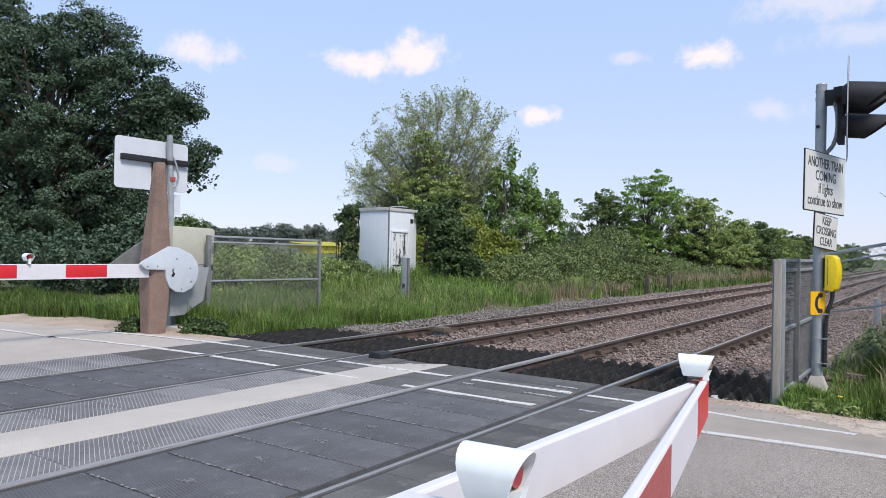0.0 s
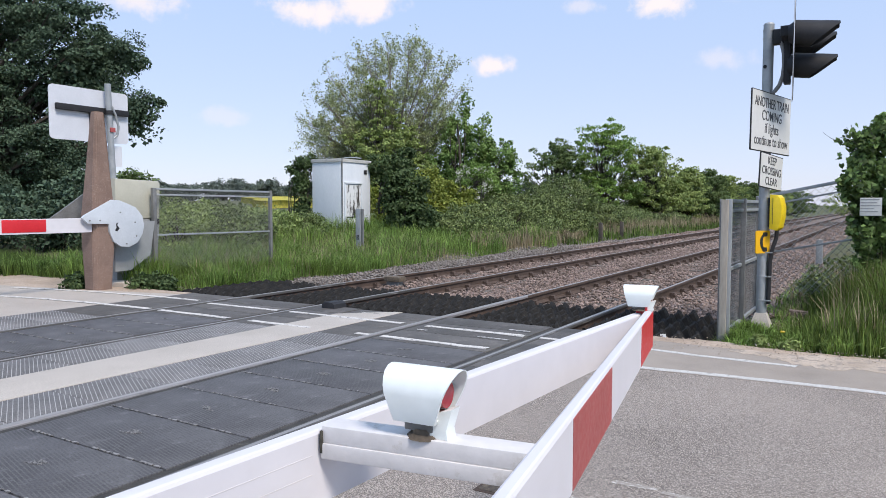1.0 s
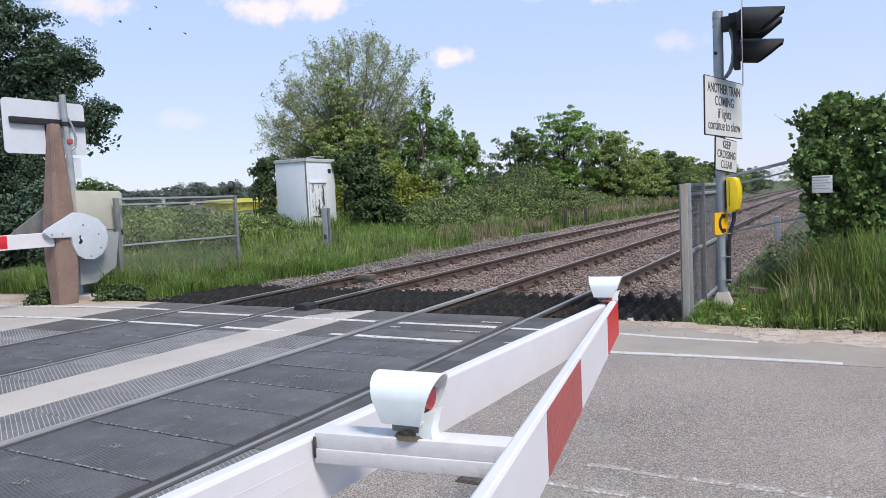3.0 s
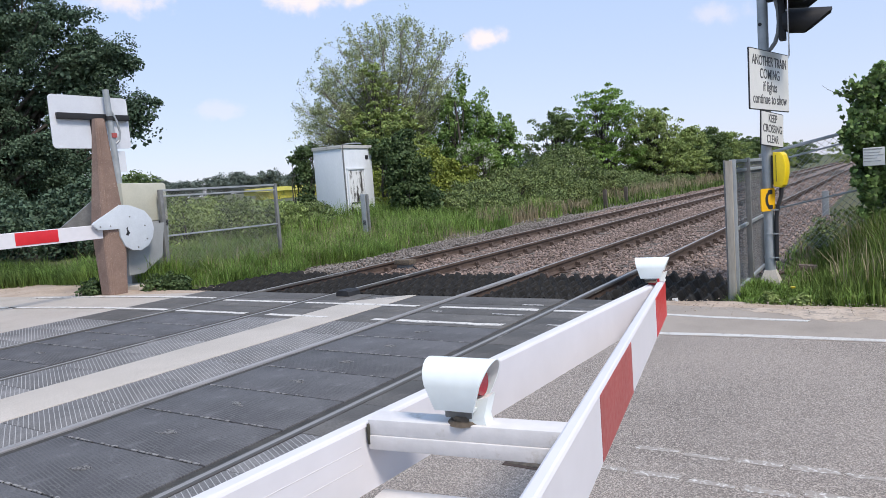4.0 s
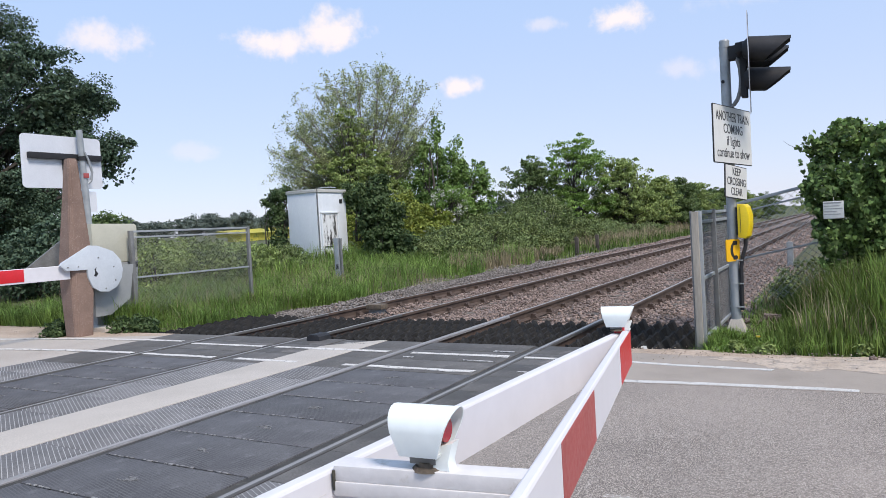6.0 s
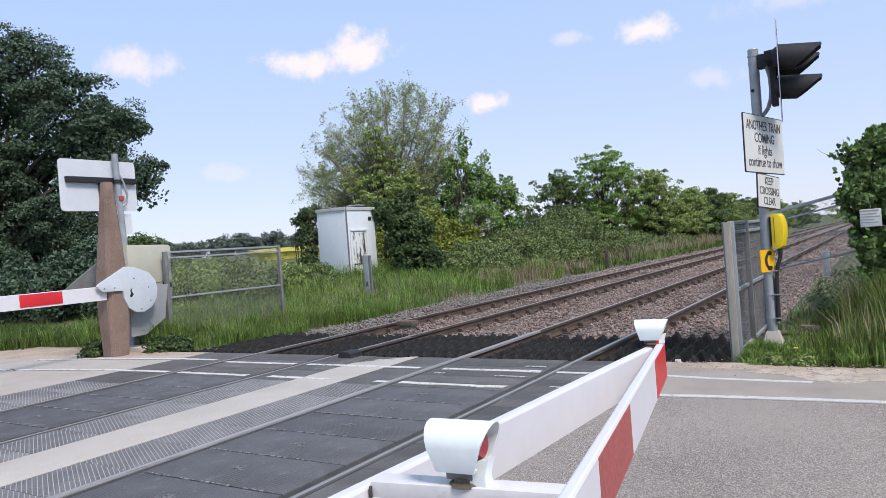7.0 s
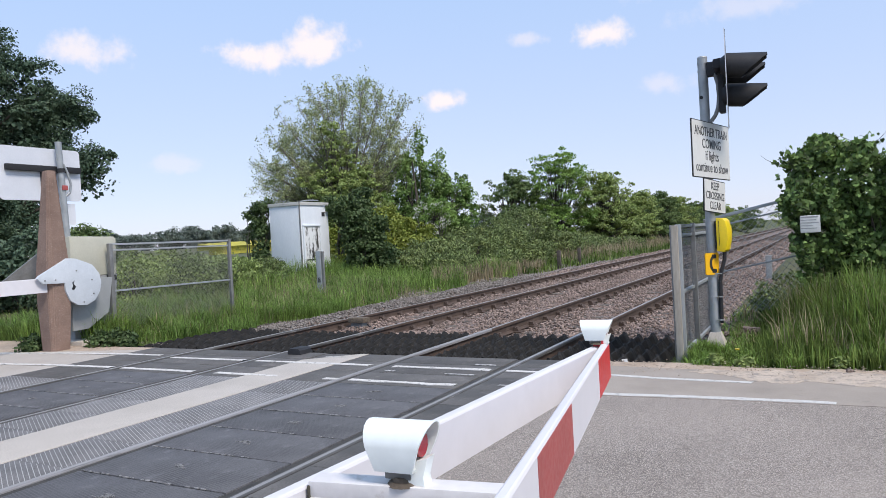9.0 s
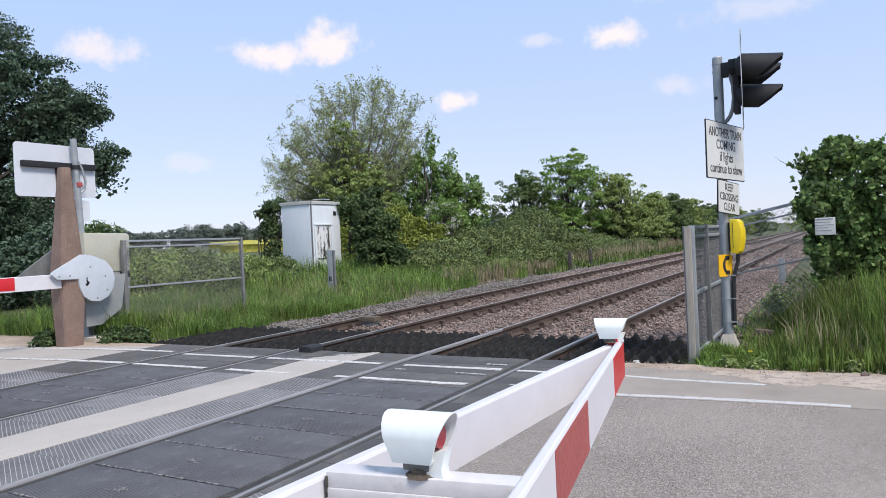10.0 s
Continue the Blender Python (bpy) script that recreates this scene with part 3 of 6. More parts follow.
THIN_DIRT = material("thin_dirt", (0.40, 0.32, 0.25), (0.55, 0.455, 0.37), 3.0, 1.0, 0.5, 60, spots=(0.30, 0.26, 0.225), spot_scale=10, spot_at=0.50)
slab("pavement", ragged([(1.9, 5.72), (1.75, 5.62), (2.1, 5.50), (2.28, 5.36), (2.34, 5.22), (2.45, 5.27), (2.6, 5.20), (2.75, 5.30), (2.95, 5.24), (3.4, 5.2), (4.2, 5.3), (5.2, 5.4), (7.0, 5.5), (7.0, 5.64), (5, 5.70), (3, 5.78)], 0.05, 0.09), -0.1, 0.002, THIN_DIRT, "pale sandy dirt washed over the road edge", "dirt")
slab("pavement", [(-5.9, 5.72), (-7.4, 5.38), (-9.0, 5.08), (-12.0, 4.41), (-12.5, 5.9), (-9.6, 6.6), (-8.4, 6.45), (-7.4, 6.0), (-6.4, 6.0), (-5.9, 6.02)], -0.2, -0.012, DIRT, "sandy dirt verge beside the far road", "dirt")
slab("crossing_bed", [(-5.95, -3.4), (0.66, -3.4), (0.66, 6.0), (-5.95, 6.0)], -0.4, -0.075, RUBBER_SIDE, "dark bed under the crossing panels", "crossing")
slab("guard_bed", [(-6.6, 6.0), (1.42, 6.0), (1.42, 8.15), (-6.6, 8.15)], -0.4, -0.20, GUARD, "black tray under the trespass guards", "crossing")

crossing = thing("crossing_surface", (0, 0, 0), "worn rubber crossing panels with pale concrete strip between the tracks", "level crossing", kind="structure")
PITCH, FIRST, LAST = 0.566, 1.0 - 8 * 0.566, 5.98


def panels(x0, x1, name, mat, gap=0.006, top=-0.003, dip=0.0, limit=3.7):
    y = FIRST
    n = 0
    while y < LAST - 0.05:
        y1 = min(y + PITCH, LAST)
        bm = bmesh.new()
        box(bm, x0, x1, -(y1 - y) / 2 + gap, (y1 - y) / 2 - gap, -0.075, 0, 0.006)
        ob = part(name, bm, SMOOTH_PANEL if y > 4.2 or (name == "edge_panel" and y > limit) else mat, crossing)
        ob.location = (0, (y + y1) / 2, top - 0.002 * rng.random() - dip)
        y = y1
        n += 1


panels(-1.398, -0.108, "rubber_panel", RUBBER)
panels(-4.803, -3.513, "rubber_panel", RUBBER)
panels(0.045, 0.655, "edge_panel", HATCH, gap=0.0015, limit=1.3)
panels(-2.10, -1.552, "edge_panel", HATCH, gap=0.0015, limit=4.3)
panels(-3.357, -2.735, "edge_panel", HATCH, gap=0.0015, limit=4.3)
panels(-5.94, -4.955, "edge_panel", HATCH, gap=0.0015)
panels(-2.735, -2.10, "edge_panel", SMOOTH_PANEL, gap=0.0015, top=-0.012)
bm = prism(bmesh.new(), [(-2.731, -3.4), (-2.104, -3.4), (-2.104, 5.99), (-2.2, 5.97), (-2.731, 5.47)], lambda u, v, w: Vector((u, v, -0.2 + w)), 0.201, 0.006)
part("concrete_strip", bm, CONCRETE, crossing, "pale smooth concrete strip between the tracks")
for x0, x1 in ((-0.106, -0.036), (-1.469, -1.399), (-3.511, -3.441), (-4.874, -4.804)):
    part("flange_filler", box(bmesh.new(), x0, x1, -3.4, 5.97, -0.1, -0.012, 0.003), FILLER, crossing, "dark dusty rubber flangeway filler")
# broken pale joints and lifting slots on the rubber panels
PALE = material("dusty_joint", (0.22, 0.21, 0.20), (0.32, 0.31, 0.30), 30, 0.9, 0.2, 90, spots=(0.07, 0.07, 0.07), spot_scale=45, spot_at=0.5)
for x0, x1 in ((-1.38, -0.13), (-4.78, -3.53)):
    bm, slots = bmesh.new(), bmesh.new()
    y = FIRST
    while y < 4.3:
        x = x0
        while x < x1 - 0.04:
            w = rng.uniform(0.02, 0.05)
            if rng.random() < (0.8 if x < x0 + 0.75 else 0.45):
                box(bm, x, x + w, y - 0.006 + rng.normal() * 0.002, y + 0.006 + rng.normal() * 0.002, -0.004, 0.0015)
            x += w + rng.uniform(0.008, 0.03)
        for k in range(6):
            xs = (x0 + x1) / 2 + rng.uniform(-0.06, 0.05)
            ys = y + PITCH / 2 + (k - 2.5) * 0.011
            box(slots, xs - 0.045, xs + 0.02, ys - 0.003, ys + 0.002, -0.004, 0.0015)
        y += PITCH
    tagged(part("panel_joint", bm, PALE, crossing), kind="stuff")
    tagged(part("lifting_slot", slots, PALE, crossing), kind="stuff")


def line(x0, x1, y, w, mat, z=0.004, ends=0.012, x_bow=0.0):
    bm = bmesh.new()
    n = max(2, int(abs(x1 - x0) / 0.12))
    xs = np.linspace(x0, x1, n)
    lo = [bm.verts.new((x, y - w / 2 + rng.normal() * 0.007 + x_bow * (x - x1) ** 2, z)) for x in xs]
    hi = [bm.verts.new((x + rng.normal() * ends * (i in (0, n - 1)), y + w / 2 + rng.normal() * 0.007 + x_bow * (x - x1) ** 2, z)) for i, x in enumerate(xs)]
    base = [[bm.verts.new((v.co.x, v.co.y, z - 0.006)) for v in row] for row in (lo, hi)]
    for i in range(n - 1):
        bm.faces.new((lo[i], lo[i + 1], hi[i + 1], hi[i]))
        bm.faces.new((base[0][i], base[0][i + 1], lo[i + 1], lo[i]))
        bm.faces.new((hi[i], hi[i + 1], base[1][i + 1], base[1][i]))
    ob = part("road_marking", bm, mat)
    return tagged(ob, "worn white painted line on the road", "road marking", "crossing edge lines", "structure")


YI, YO = 4.53, 5.29
for x0, x1 in ((-8.2, -5.0), (-4.80, -3.56), (-3.22, -2.30), (-1.68, -1.50), (-1.36, -0.15)):
    line(x0, x1, YI, 0.065 if x0 > 0 else 0.08, PAINT_ROAD if x0 > 0.5 else PAINT_LINE, x_bow=-0.035 if x0 < -7 else 0)
line(-12.5, -8.0, 4.18, 0.08, PAINT_LINE, x_bow=-0.02)
line(0.70, 2.98, 4.585, 0.075, PAINT_ROAD, x_bow=-0.032)
line(0.75, 2.35, 5.20, 0.07, PAINT_ROAD, x_bow=0.055)
line(-8.9, -5.1, 5.41, 0.08, PAINT_LINE, x_bow=-0.035)
for x0, x1 in ((-4.78, -3.50), (-3.30, -1.62), (-1.30, -0.12), (0.05, 0.55)):
    line(x0, x1, YO, 0.06 if x0 > 0 else 0.08, PAINT_ROAD if x0 > 0.5 else PAINT_LINE)
for y, x0, x1 in ((2.0, 1.85, 3.6), (1.72, 1.7, 3.6)):
    x = x0
    while x < x1:
        line(x, x + 0.2, y + 0.01 * rng.normal(), 0.04 + 0.01 * rng.random(), PAINT_GONE, -0.0015)
        x += 0.23
for x, y, a in ((-0.35, 5.02, 0.35), (-1.2, 5.05, 0.12), (-0.3, 5.55, 0.25), (0.35, 4.62, 0.2), (-2.4, 5.72, 0.3)):
    line(x - a / 2, x + a / 2, y, 0.035, PAINT_FAINT)


# ---- tracks ----
PROFILE = [(-0.07, -0.159), (0.07, -0.159), (0.07, -0.148), (0.012, -0.122), (0.012, -0.048), (0.034, -0.036), (0.035, -0.006), (0.028, 0.0), (-0.028, 0.0), (-0.035, -0.006), (-0.034, -0.036), (-0.012, -0.048), (-0.012, -0.122), (-0.07, -0.148)]


RAIL_PALE = material("pale_dusty_rail", (0.17, 0.162, 0.162), (0.30, 0.29, 0.292), 3, 0.55, 0.2, 60, stretch=(1, 0.1, 1), spots=(0.09, 0.085, 0.08), spot_scale=10, spot_at=0.6)


def rail(x, parent):
    bm = prism(bmesh.new(), PROFILE, lambda u, v, w: Vector((x + u, -14 + w, v)), 314)
    ob = part("rail", bm, RAIL_RUST, parent, "rusty steel rail with a polished running surface")
    head = prism(bmesh.new(), [(-0.019, -0.002), (0.019, -0.002), (0.016, 0.002), (-0.016, 0.002)], lambda u, v, w: Vector((x + u, -14 + w, v)), 314)
    part("running_band", head, RAIL_TOP, ob, "bright polished steel rail head")
    worn = prism(bmesh.new(), [(-0.0362, -0.03), (0.0362, -0.03), (0.0362, -0.005), (0.0288, 0.0012), (-0.0288, 0.0012), (-0.0362, -0.005)], lambda u, v, w: Vector((x + u, -3.4 + w, v)), 11.7)
    part("dusty_head", worn, RAIL_PALE if x == -1.505 else RAIL_DUSTY, ob, "dusty grey rail head within the crossing")


def sleeper_mesh():
    bm = box(bmesh.new(), -1.28, 1.28, -0.125, 0.125, -0.29, -0.165, 0.012)
    me = bpy.data.meshes.new("sleeper")
    bm.to_mesh(me)
    bm.free()
    me.materials.append(TIMBER)
    return me


def chair_mesh():
    bm = bmesh.new()
    box(bm, -0.19, 0.19, -0.09, 0.09, -0.168, -0.14, 0.008)
    for s in (-1, 1):
        prism(bm, [(0.05, -0.145), (0.15, -0.145), (0.13, -0.105), (0.075, -0.075), (0.045, -0.085)], lambda u, v, w, s=s: Vector((s * u, -0.055 + w, v)), 0.11)
        tube(bm, (s * 0.11, -0.05, -0.09), (s * 0.085, 0.06, -0.085), 0.016, 0.016, 6)
    me = bpy.data.meshes.new("rail_chair")
    bm.to_mesh(me)
    bm.free()
    me.materials.append(RAIL_RUST)
    return me


SLEEPER, CHAIR = sleeper_mesh(), chair_mesh()
RAILS = ((0.0, -1.505), (-3.405, -4.91))
for near_rail, far_rail in RAILS:
    track = thing("railway_track", (0, 0, 0), "straight railway track with rusty rails on timber sleepers in ballast", "railway track", "railway tracks", "structure")
    rail(near_rail, track)
    rail(far_rail, track)
    for k in range(105):
        y = 8.45 + 0.68 * k
        ob = part("sleeper", SLEEPER, None, track)
        ob.location = ((near_rail + far_rail) / 2 + rng.normal() * 0.02, y, rng.normal() * 0.004)
        for x in (near_rail, far_rail):
            if k < 60:
                c = part("rail_chair", CHAIR, None, track)
                c.location = (x, y, 0)


def stones(name, x0, x1, y0, y1, count, z, size, mat, label, skew=1.0):
    """Loose angular stones lying on one another."""
    u = rng.random(count) ** skew
    c = np.column_stack([rng.uniform(x0, x1, count), y0 + u * (y1 - y0), np.zeros(count)])
    c[:, 2] = z(c[:, 0], c[:, 1]) + rng.normal(size=count) * 0.012
    clear = np.ones(count, bool)
    for pair in RAILS:
        for x in pair:
            clear &= np.abs(c[:, 0] - x) > 0.085
    c = c[clear]
    n = len(c)
    octa = np.array([(1, 0, 0), (0, 1, 0), (-1, 0, 0), (0, -1, 0), (0, 0, 1), (0, 0, -1)], float)
    tris = np.array([(0, 1, 4), (1, 2, 4), (2, 3, 4), (3, 0, 4), (1, 0, 5), (2, 1, 5), (3, 2, 5), (0, 3, 5)])
    q = rng.normal(size=(n, 3, 3))
    q, _ = np.linalg.qr(q)
    shape = octa[None] * rng.uniform(0.55, 1.25, (n, 6, 1)) * (size * rng.uniform(0.55, 1.35, (n, 1, 1)))
    v = np.einsum("nij,nkj->nki", q, shape) * (1, 1, 0.75) + c[:, None]
    loops = (np.arange(n)[:, None, None] * 6 + tris[None]).ravel()
    ob = part(name, raw_mesh(name, v.reshape(-1, 3), np.full(8 * n, 3), loops), mat)
    return tagged(ob, label, "ballast", kind="stuff")


def bed_z(x, y):
    """Ballast level: full in the cribs, dropping down the shoulders."""
    inner = np.minimum(step(x, -6.9, -6.1), step(-x, -1.9, -1.1))
    return -0.30 + 0.135 * inner + 0.02 * np.sin(x * 5.1 + y * 1.3) + np.where(x < -6.0, 0.10 * step(-x, 6.0, 6.8), 0)


bed = prism(bmesh.new(), [(-6.9, -0.30), (-6.3, -0.19), (-5.9, -0.185), (0.9, -0.185), (1.25, -0.19), (2.0, -0.32), (2.0, -0.5), (-6.9, -0.5)], lambda u, v, w: Vector((u, 8.1 + w, v)), 300)
tagged(part("ballast_bed", bed, BALLAST_BED), "brown-grey ballast bed under the tracks", "ballast", kind="structure")
stones("ballast", -6.7, 1.9, 8.05, 24, 46000, bed_z, 0.029, BALLAST, "brown-grey crushed stone ballast between and beside the rails", 1.2)
stones("ballast", -6.7, 1.9, 24, 60, 16000, bed_z, 0.055, BALLAST, "brown-grey crushed stone ballast further along the line", 1.4)
GREY_STONE = material("grey_ballast", (0.155, 0.134, 0.118), (0.255, 0.224, 0.20), 1.5, 0.95, 0.4, 50, island=0.4)
stones("ballast", -7.0, -5.5, 8.05, 22, 5000, lambda x, y: bed_z(x, y) + 0.05, 0.032, GREY_STONE, "pale grey loose ballast on the track shoulder", 1.2)
stones("ballast", -7.5, -6.2, 8.05, 34, 9000, lambda x, y: np.maximum(ground_z(x, y), bed_z(x, y) + 0.02), 0.042, GREY_STONE, "pale grey ballast spilling into the grass", 1.3)

stones("ballast", 1.3, 2.5, 8.1, 18, 6000, lambda x, y: np.maximum(ground_z(x, y), bed_z(x, y)) + 0.01, 0.034, BALLAST, "brown-grey ballast spilling to the lineside fence", 1.2)


stones("grit", 0.8, 6.0, 5.3, 6.05, 1000, lambda x, y: np.full(len(x), -0.002), 0.008, THIN_DIRT, "loose sandy grit along the road edge", 0.5)
stones("grit", -12.0, -6.2, 5.2, 6.5, 900, lambda x, y: np.full(len(x), -0.011), 0.007, THIN_DIRT, "loose sandy grit beside the far road", 1.0)


# ---- trespass guards ----
def ridge_mesh(length=2.0, width=0.19, height=0.215):
    """One rubber ridge of triangular section, its crest notched all along."""
    bm = bmesh.new()
    n = 22
    rows = []
    for i in range(n):
        f = i / (n - 1)
        dip = 0.03 if i % 2 else 0.0
        sway = 0.016 if (i // 2) % 2 else -0.016
        rows.append([bm.verts.new(p) for p in ((-width / 2, f * length, 0), (sway - 0.012, f * length, height - dip), (sway + 0.012, f * length, height - dip), (width / 2, f * length, 0))])
    for a, b in zip(rows, rows[1:]):
        for i in range(3):
            bm.faces.new((a[i], a[i + 1], b[i + 1], b[i]))
    bm.faces.new(rows[0])
    bm.faces.new(rows[-1][::-1])
    bmesh.ops.recalc_face_normals(bm, faces=bm.faces)
    me = bpy.data.meshes.new("ridge")
    bm.to_mesh(me)
    bm.free()
    me.materials.append(GUARD)
    return me


RIDGE = ridge_mesh()
for x0, x1, top in ((0.14, 1.42, -0.03), (-1.37, -0.13, -0.05), (-3.27, -1.64, -0.04), (-4.78, -3.54, -0.05), (-6.5, -5.04, -0.03)):
    guard = thing("trespass_guard", ((x0 + x1) / 2, 6.04, -0.2), "black ridged rubber anti-trespass guard beside the crossing", "trespass guard", "trespass guards")
    n = round((x1 - x0) / 0.188)
    for k in range(n):
        ob = part("ridge", RIDGE, None, guard)
        ob.location = (-(x1 - x0) / 2 + (k + 0.5) * (x1 - x0) / n, rng.normal() * 0.02, top + 0.03 - 0.015 * rng.random())
        ob.rotation_euler = (radians(rng.normal() * 0.4), radians(rng.normal() * 3), 0)
# small cover box on the guard beside the far track, and the cable box on the far rail
cover = thing("cable_cover", (-3.12, 5.9, -0.05), "small black plastic cable cover at the crossing edge", "cover")
part("lid", prism(bmesh.new(), [(-0.12, 0), (0.12, 0), (0.10, 0.10), (0.06, 0.125), (-0.06, 0.125), (-0.10, 0.10)], lambda u, v, w: Vector((u, w - 0.12, v)), 0.24, 0.012), BLACK, cover)
relay = thing("rail_lubricator", (-4.62, 9.4, -0.2), "grey metal trackside box beside the rail", "track device")
bm = bmesh.new()
box(bm, -0.17, 0.17, -0.11, 0.11, 0.14, 0.23, 0.012)
part("lid", bm, RUST, relay, "brown weathered lid")
bm = bmesh.new()
box(bm, -0.13, 0.13, -0.08, 0.08, -0.05, 0.14, 0.008)
part("body", bm, GALV_DARK, relay)
bm = bmesh.new()
limb(bm, (0.15, 0.05, 0.1), (0.7, 0.3, 0.02), 0.015, 0.015, 6, 5, 0.1)
part("cable", bm, BLACK, relay)


# ---- barriers ----
def hood_lamp(bm_hood, axis_len, w, h):
    """A hood like a short tunnel: open towards +x, closed behind, its sides drawn in below."""
    n = 10
    section = [(-w * 0.36, 0.0)] + [(-w / 2 * math.cos(math.pi * i / n), h * 0.52 + h * 0.48 * math.sin(math.pi * i / n)) for i in range(n + 1)] + [(w * 0.36, 0.0)]
    inner = [(u * 0.88, 0.006 + v * 0.92) for u, v in section]
    slant = lambda v: 0.16 * axis_len * (1 - v / h)
    back = [bm_hood.verts.new((slant(v), u, v)) for u, v in section]
    front = [bm_hood.verts.new((axis_len - 1.7 * slant(v), u, v)) for u, v in section]
    lip = [bm_hood.verts.new((axis_len - 1.7 * slant(v), u, v)) for u, v in inner]
    deep = [bm_hood.verts.new((axis_len * 0.45, u, v)) for u, v in inner]
    k = len(section)
    for i in range(k):
        j = (i + 1) % k
        bm_hood.faces.new((back[i], back[j], front[j], front[i]))
        bm_hood.faces.new((front[i], front[j], lip[j], lip[i]))
        bm_hood.faces.new((lip[i], lip[j], deep[j], deep[i]))
    bm_hood.faces.new(back[::-1])
    bm_hood.faces.new(deep)


def lamp_on(parent, x, y, z, turn, length, w, h, gap):
    """Hooded lamp standing on a boom or rung: hood, lens, foot and clamp."""
    m = pose(x, y, z, 0, 0, turn)
    bm = bmesh.new()
    hood_lamp(bm, length, w, h)
    bmesh.ops.transform(bm, verts=bm.verts, matrix=m @ pose(-length * 0.5, 0, gap))
    hood = part("lamp_hood", bm, HOOD, parent, "white hooded barrier lamp")
    bm = bmesh.new()
    r = min(w, h) * 0.33
    tube(bm, (-length * 0.02, 0, gap + h * 0.52), (length * 0.30, 0, gap + h * 0.52), r, r * 0.8, 20)
    bmesh.ops.transform(bm, verts=bm.verts, matrix=m)
    part("lens", bm, LENS, hood, "red lens")
    bm = bmesh.new()
    box(bm, -length * 0.24, length * 0.16, -0.018, 0.018, gap * 0.35, gap + 0.004, 0.003)
    bmesh.ops.transform(bm, verts=bm.verts, matrix=m)
    part("clamp", bm, GALV_DARK, hood, "dark metal clamp under the lamp")
    bm = bmesh.new()
    tube(bm, (0, 0, -0.002), (0, 0, gap * 0.18), length * 0.26, length * 0.2, 14)
    tube(bm, (0, 0, gap * 0.17), (0, 0, gap * 0.5), length * 0.17, length * 0.16, 14)
    bmesh.ops.transform(bm, verts=bm.verts, matrix=m)
    part("foot", bm, RUST, hood, "stained lamp foot")
    bm = bmesh.new()
    prism(bm, [(0.10, gap + h * 0.16), (0.42, gap + h * 0.30), (0.34, gap * 0.6), (0.36, 0.0), (0.08, 0.0), (0.12, gap * 0.6)], lambda u, v, w: m @ Vector((u * length, 0.016 - w, v)), 0.032, 0.002)
    part("neck", bm, HOOD, hood, "white bracket neck under the lamp")
    return hood


near_barrier = thing("barrier", (2.3, -3.4, 0), "lowered white barrier of two converging booms with red bands", "level crossing barrier", "barriers")
NB = Matrix.Translation((-2.3, 3.4, 0))      # to the barrier's own space
TOP, LOW = 0.93, 0.785


def droop(y):
    """The near booms sink a little towards their tip."""
    return -0.008 * (y + 0.3)


def boom_section(bm, a, b, wa, wb, z0, z1, m, sink=lambda y: 0.0):
    """A hollow-looking boom from a to b (x, y), with a rounded top edge; wa, wb are its widths."""
    a, b = Vector((*a, 0)), Vector((*b, 0))
    d = (b - a).normalized()
    s = Vector((-d.y, d.x, 0)) * (1 if d.y < 0 else -1)
    rows = []
    for p, w in ((a, wa), (b, wb)):
        r = min(0.007, w * 0.3)
        prof = [(-w / 2, z0), (w / 2, z0), (w / 2, z1 - r), (w / 2 - r * 0.4, z1 - r * 0.3), (w / 2 - r, z1), (-w / 2 + r, z1), (-w / 2 + r * 0.4, z1 - r * 0.3), (-w / 2, z1 - r)]
        rows.append([bm.verts.new(m @ (p + s * u + Vector((0, 0, v + sink(p.y))))) for u, v in prof])
    n = len(rows[0])
    for i in range(n):
        j = (i + 1) % n
        bm.faces.new((rows[0][i], rows[0][j], rows[1][j], rows[1][i]))
    bm.faces.new(rows[0][::-1])
    bm.faces.new(rows[1])


bm = bmesh.new()
boom_section(bm, (2.124, 1.45), (1.951, -3.2), 0.036, 0.036, LOW, TOP - 0.013, NB, droop)
left_boom = part("boom", bm, WHITE, near_barrier, "plain white boom on the track side")
for z in (0.876, 0.842):
    bm = bmesh.new()
    for y0, y1 in ((-0.36, -1.45), (-1.55, -2.45)):
        a, b = (2.124 + 0.0372 * (y0 - 1.45) + 0.0183, y0, z + droop(y0)), (2.124 + 0.0372 * (y1 - 1.45) + 0.0183, y1, z + droop(y1))
        tube(bm, NB @ Vector(a), NB @ Vector(b), 0.0006, 0.0006, 6)
    part("seam", bm, WHITE_WORN, left_boom, "thin grey joint line")
# the road-side boom, white with faded red bands
RB0, RB1 = Vector((2.152, 1.47)), Vector((2.632, -1.30))
RBD = (RB1 - RB0).normalized()
bm = bmesh.new()
END = RB0 + RBD * 4.6
RBS = Vector((-RBD.y, RBD.x))
RBS = RBS if RBS.x > 0 else -RBS
boom_section(bm, RB0 + RBS * 0.004, END + RBS * 0.004, 0.028, 0.028, LOW, TOP, NB, droop)
right_boom = part("boom", bm, WHITE, near_barrier, "white boom with faded red bands on the road side")


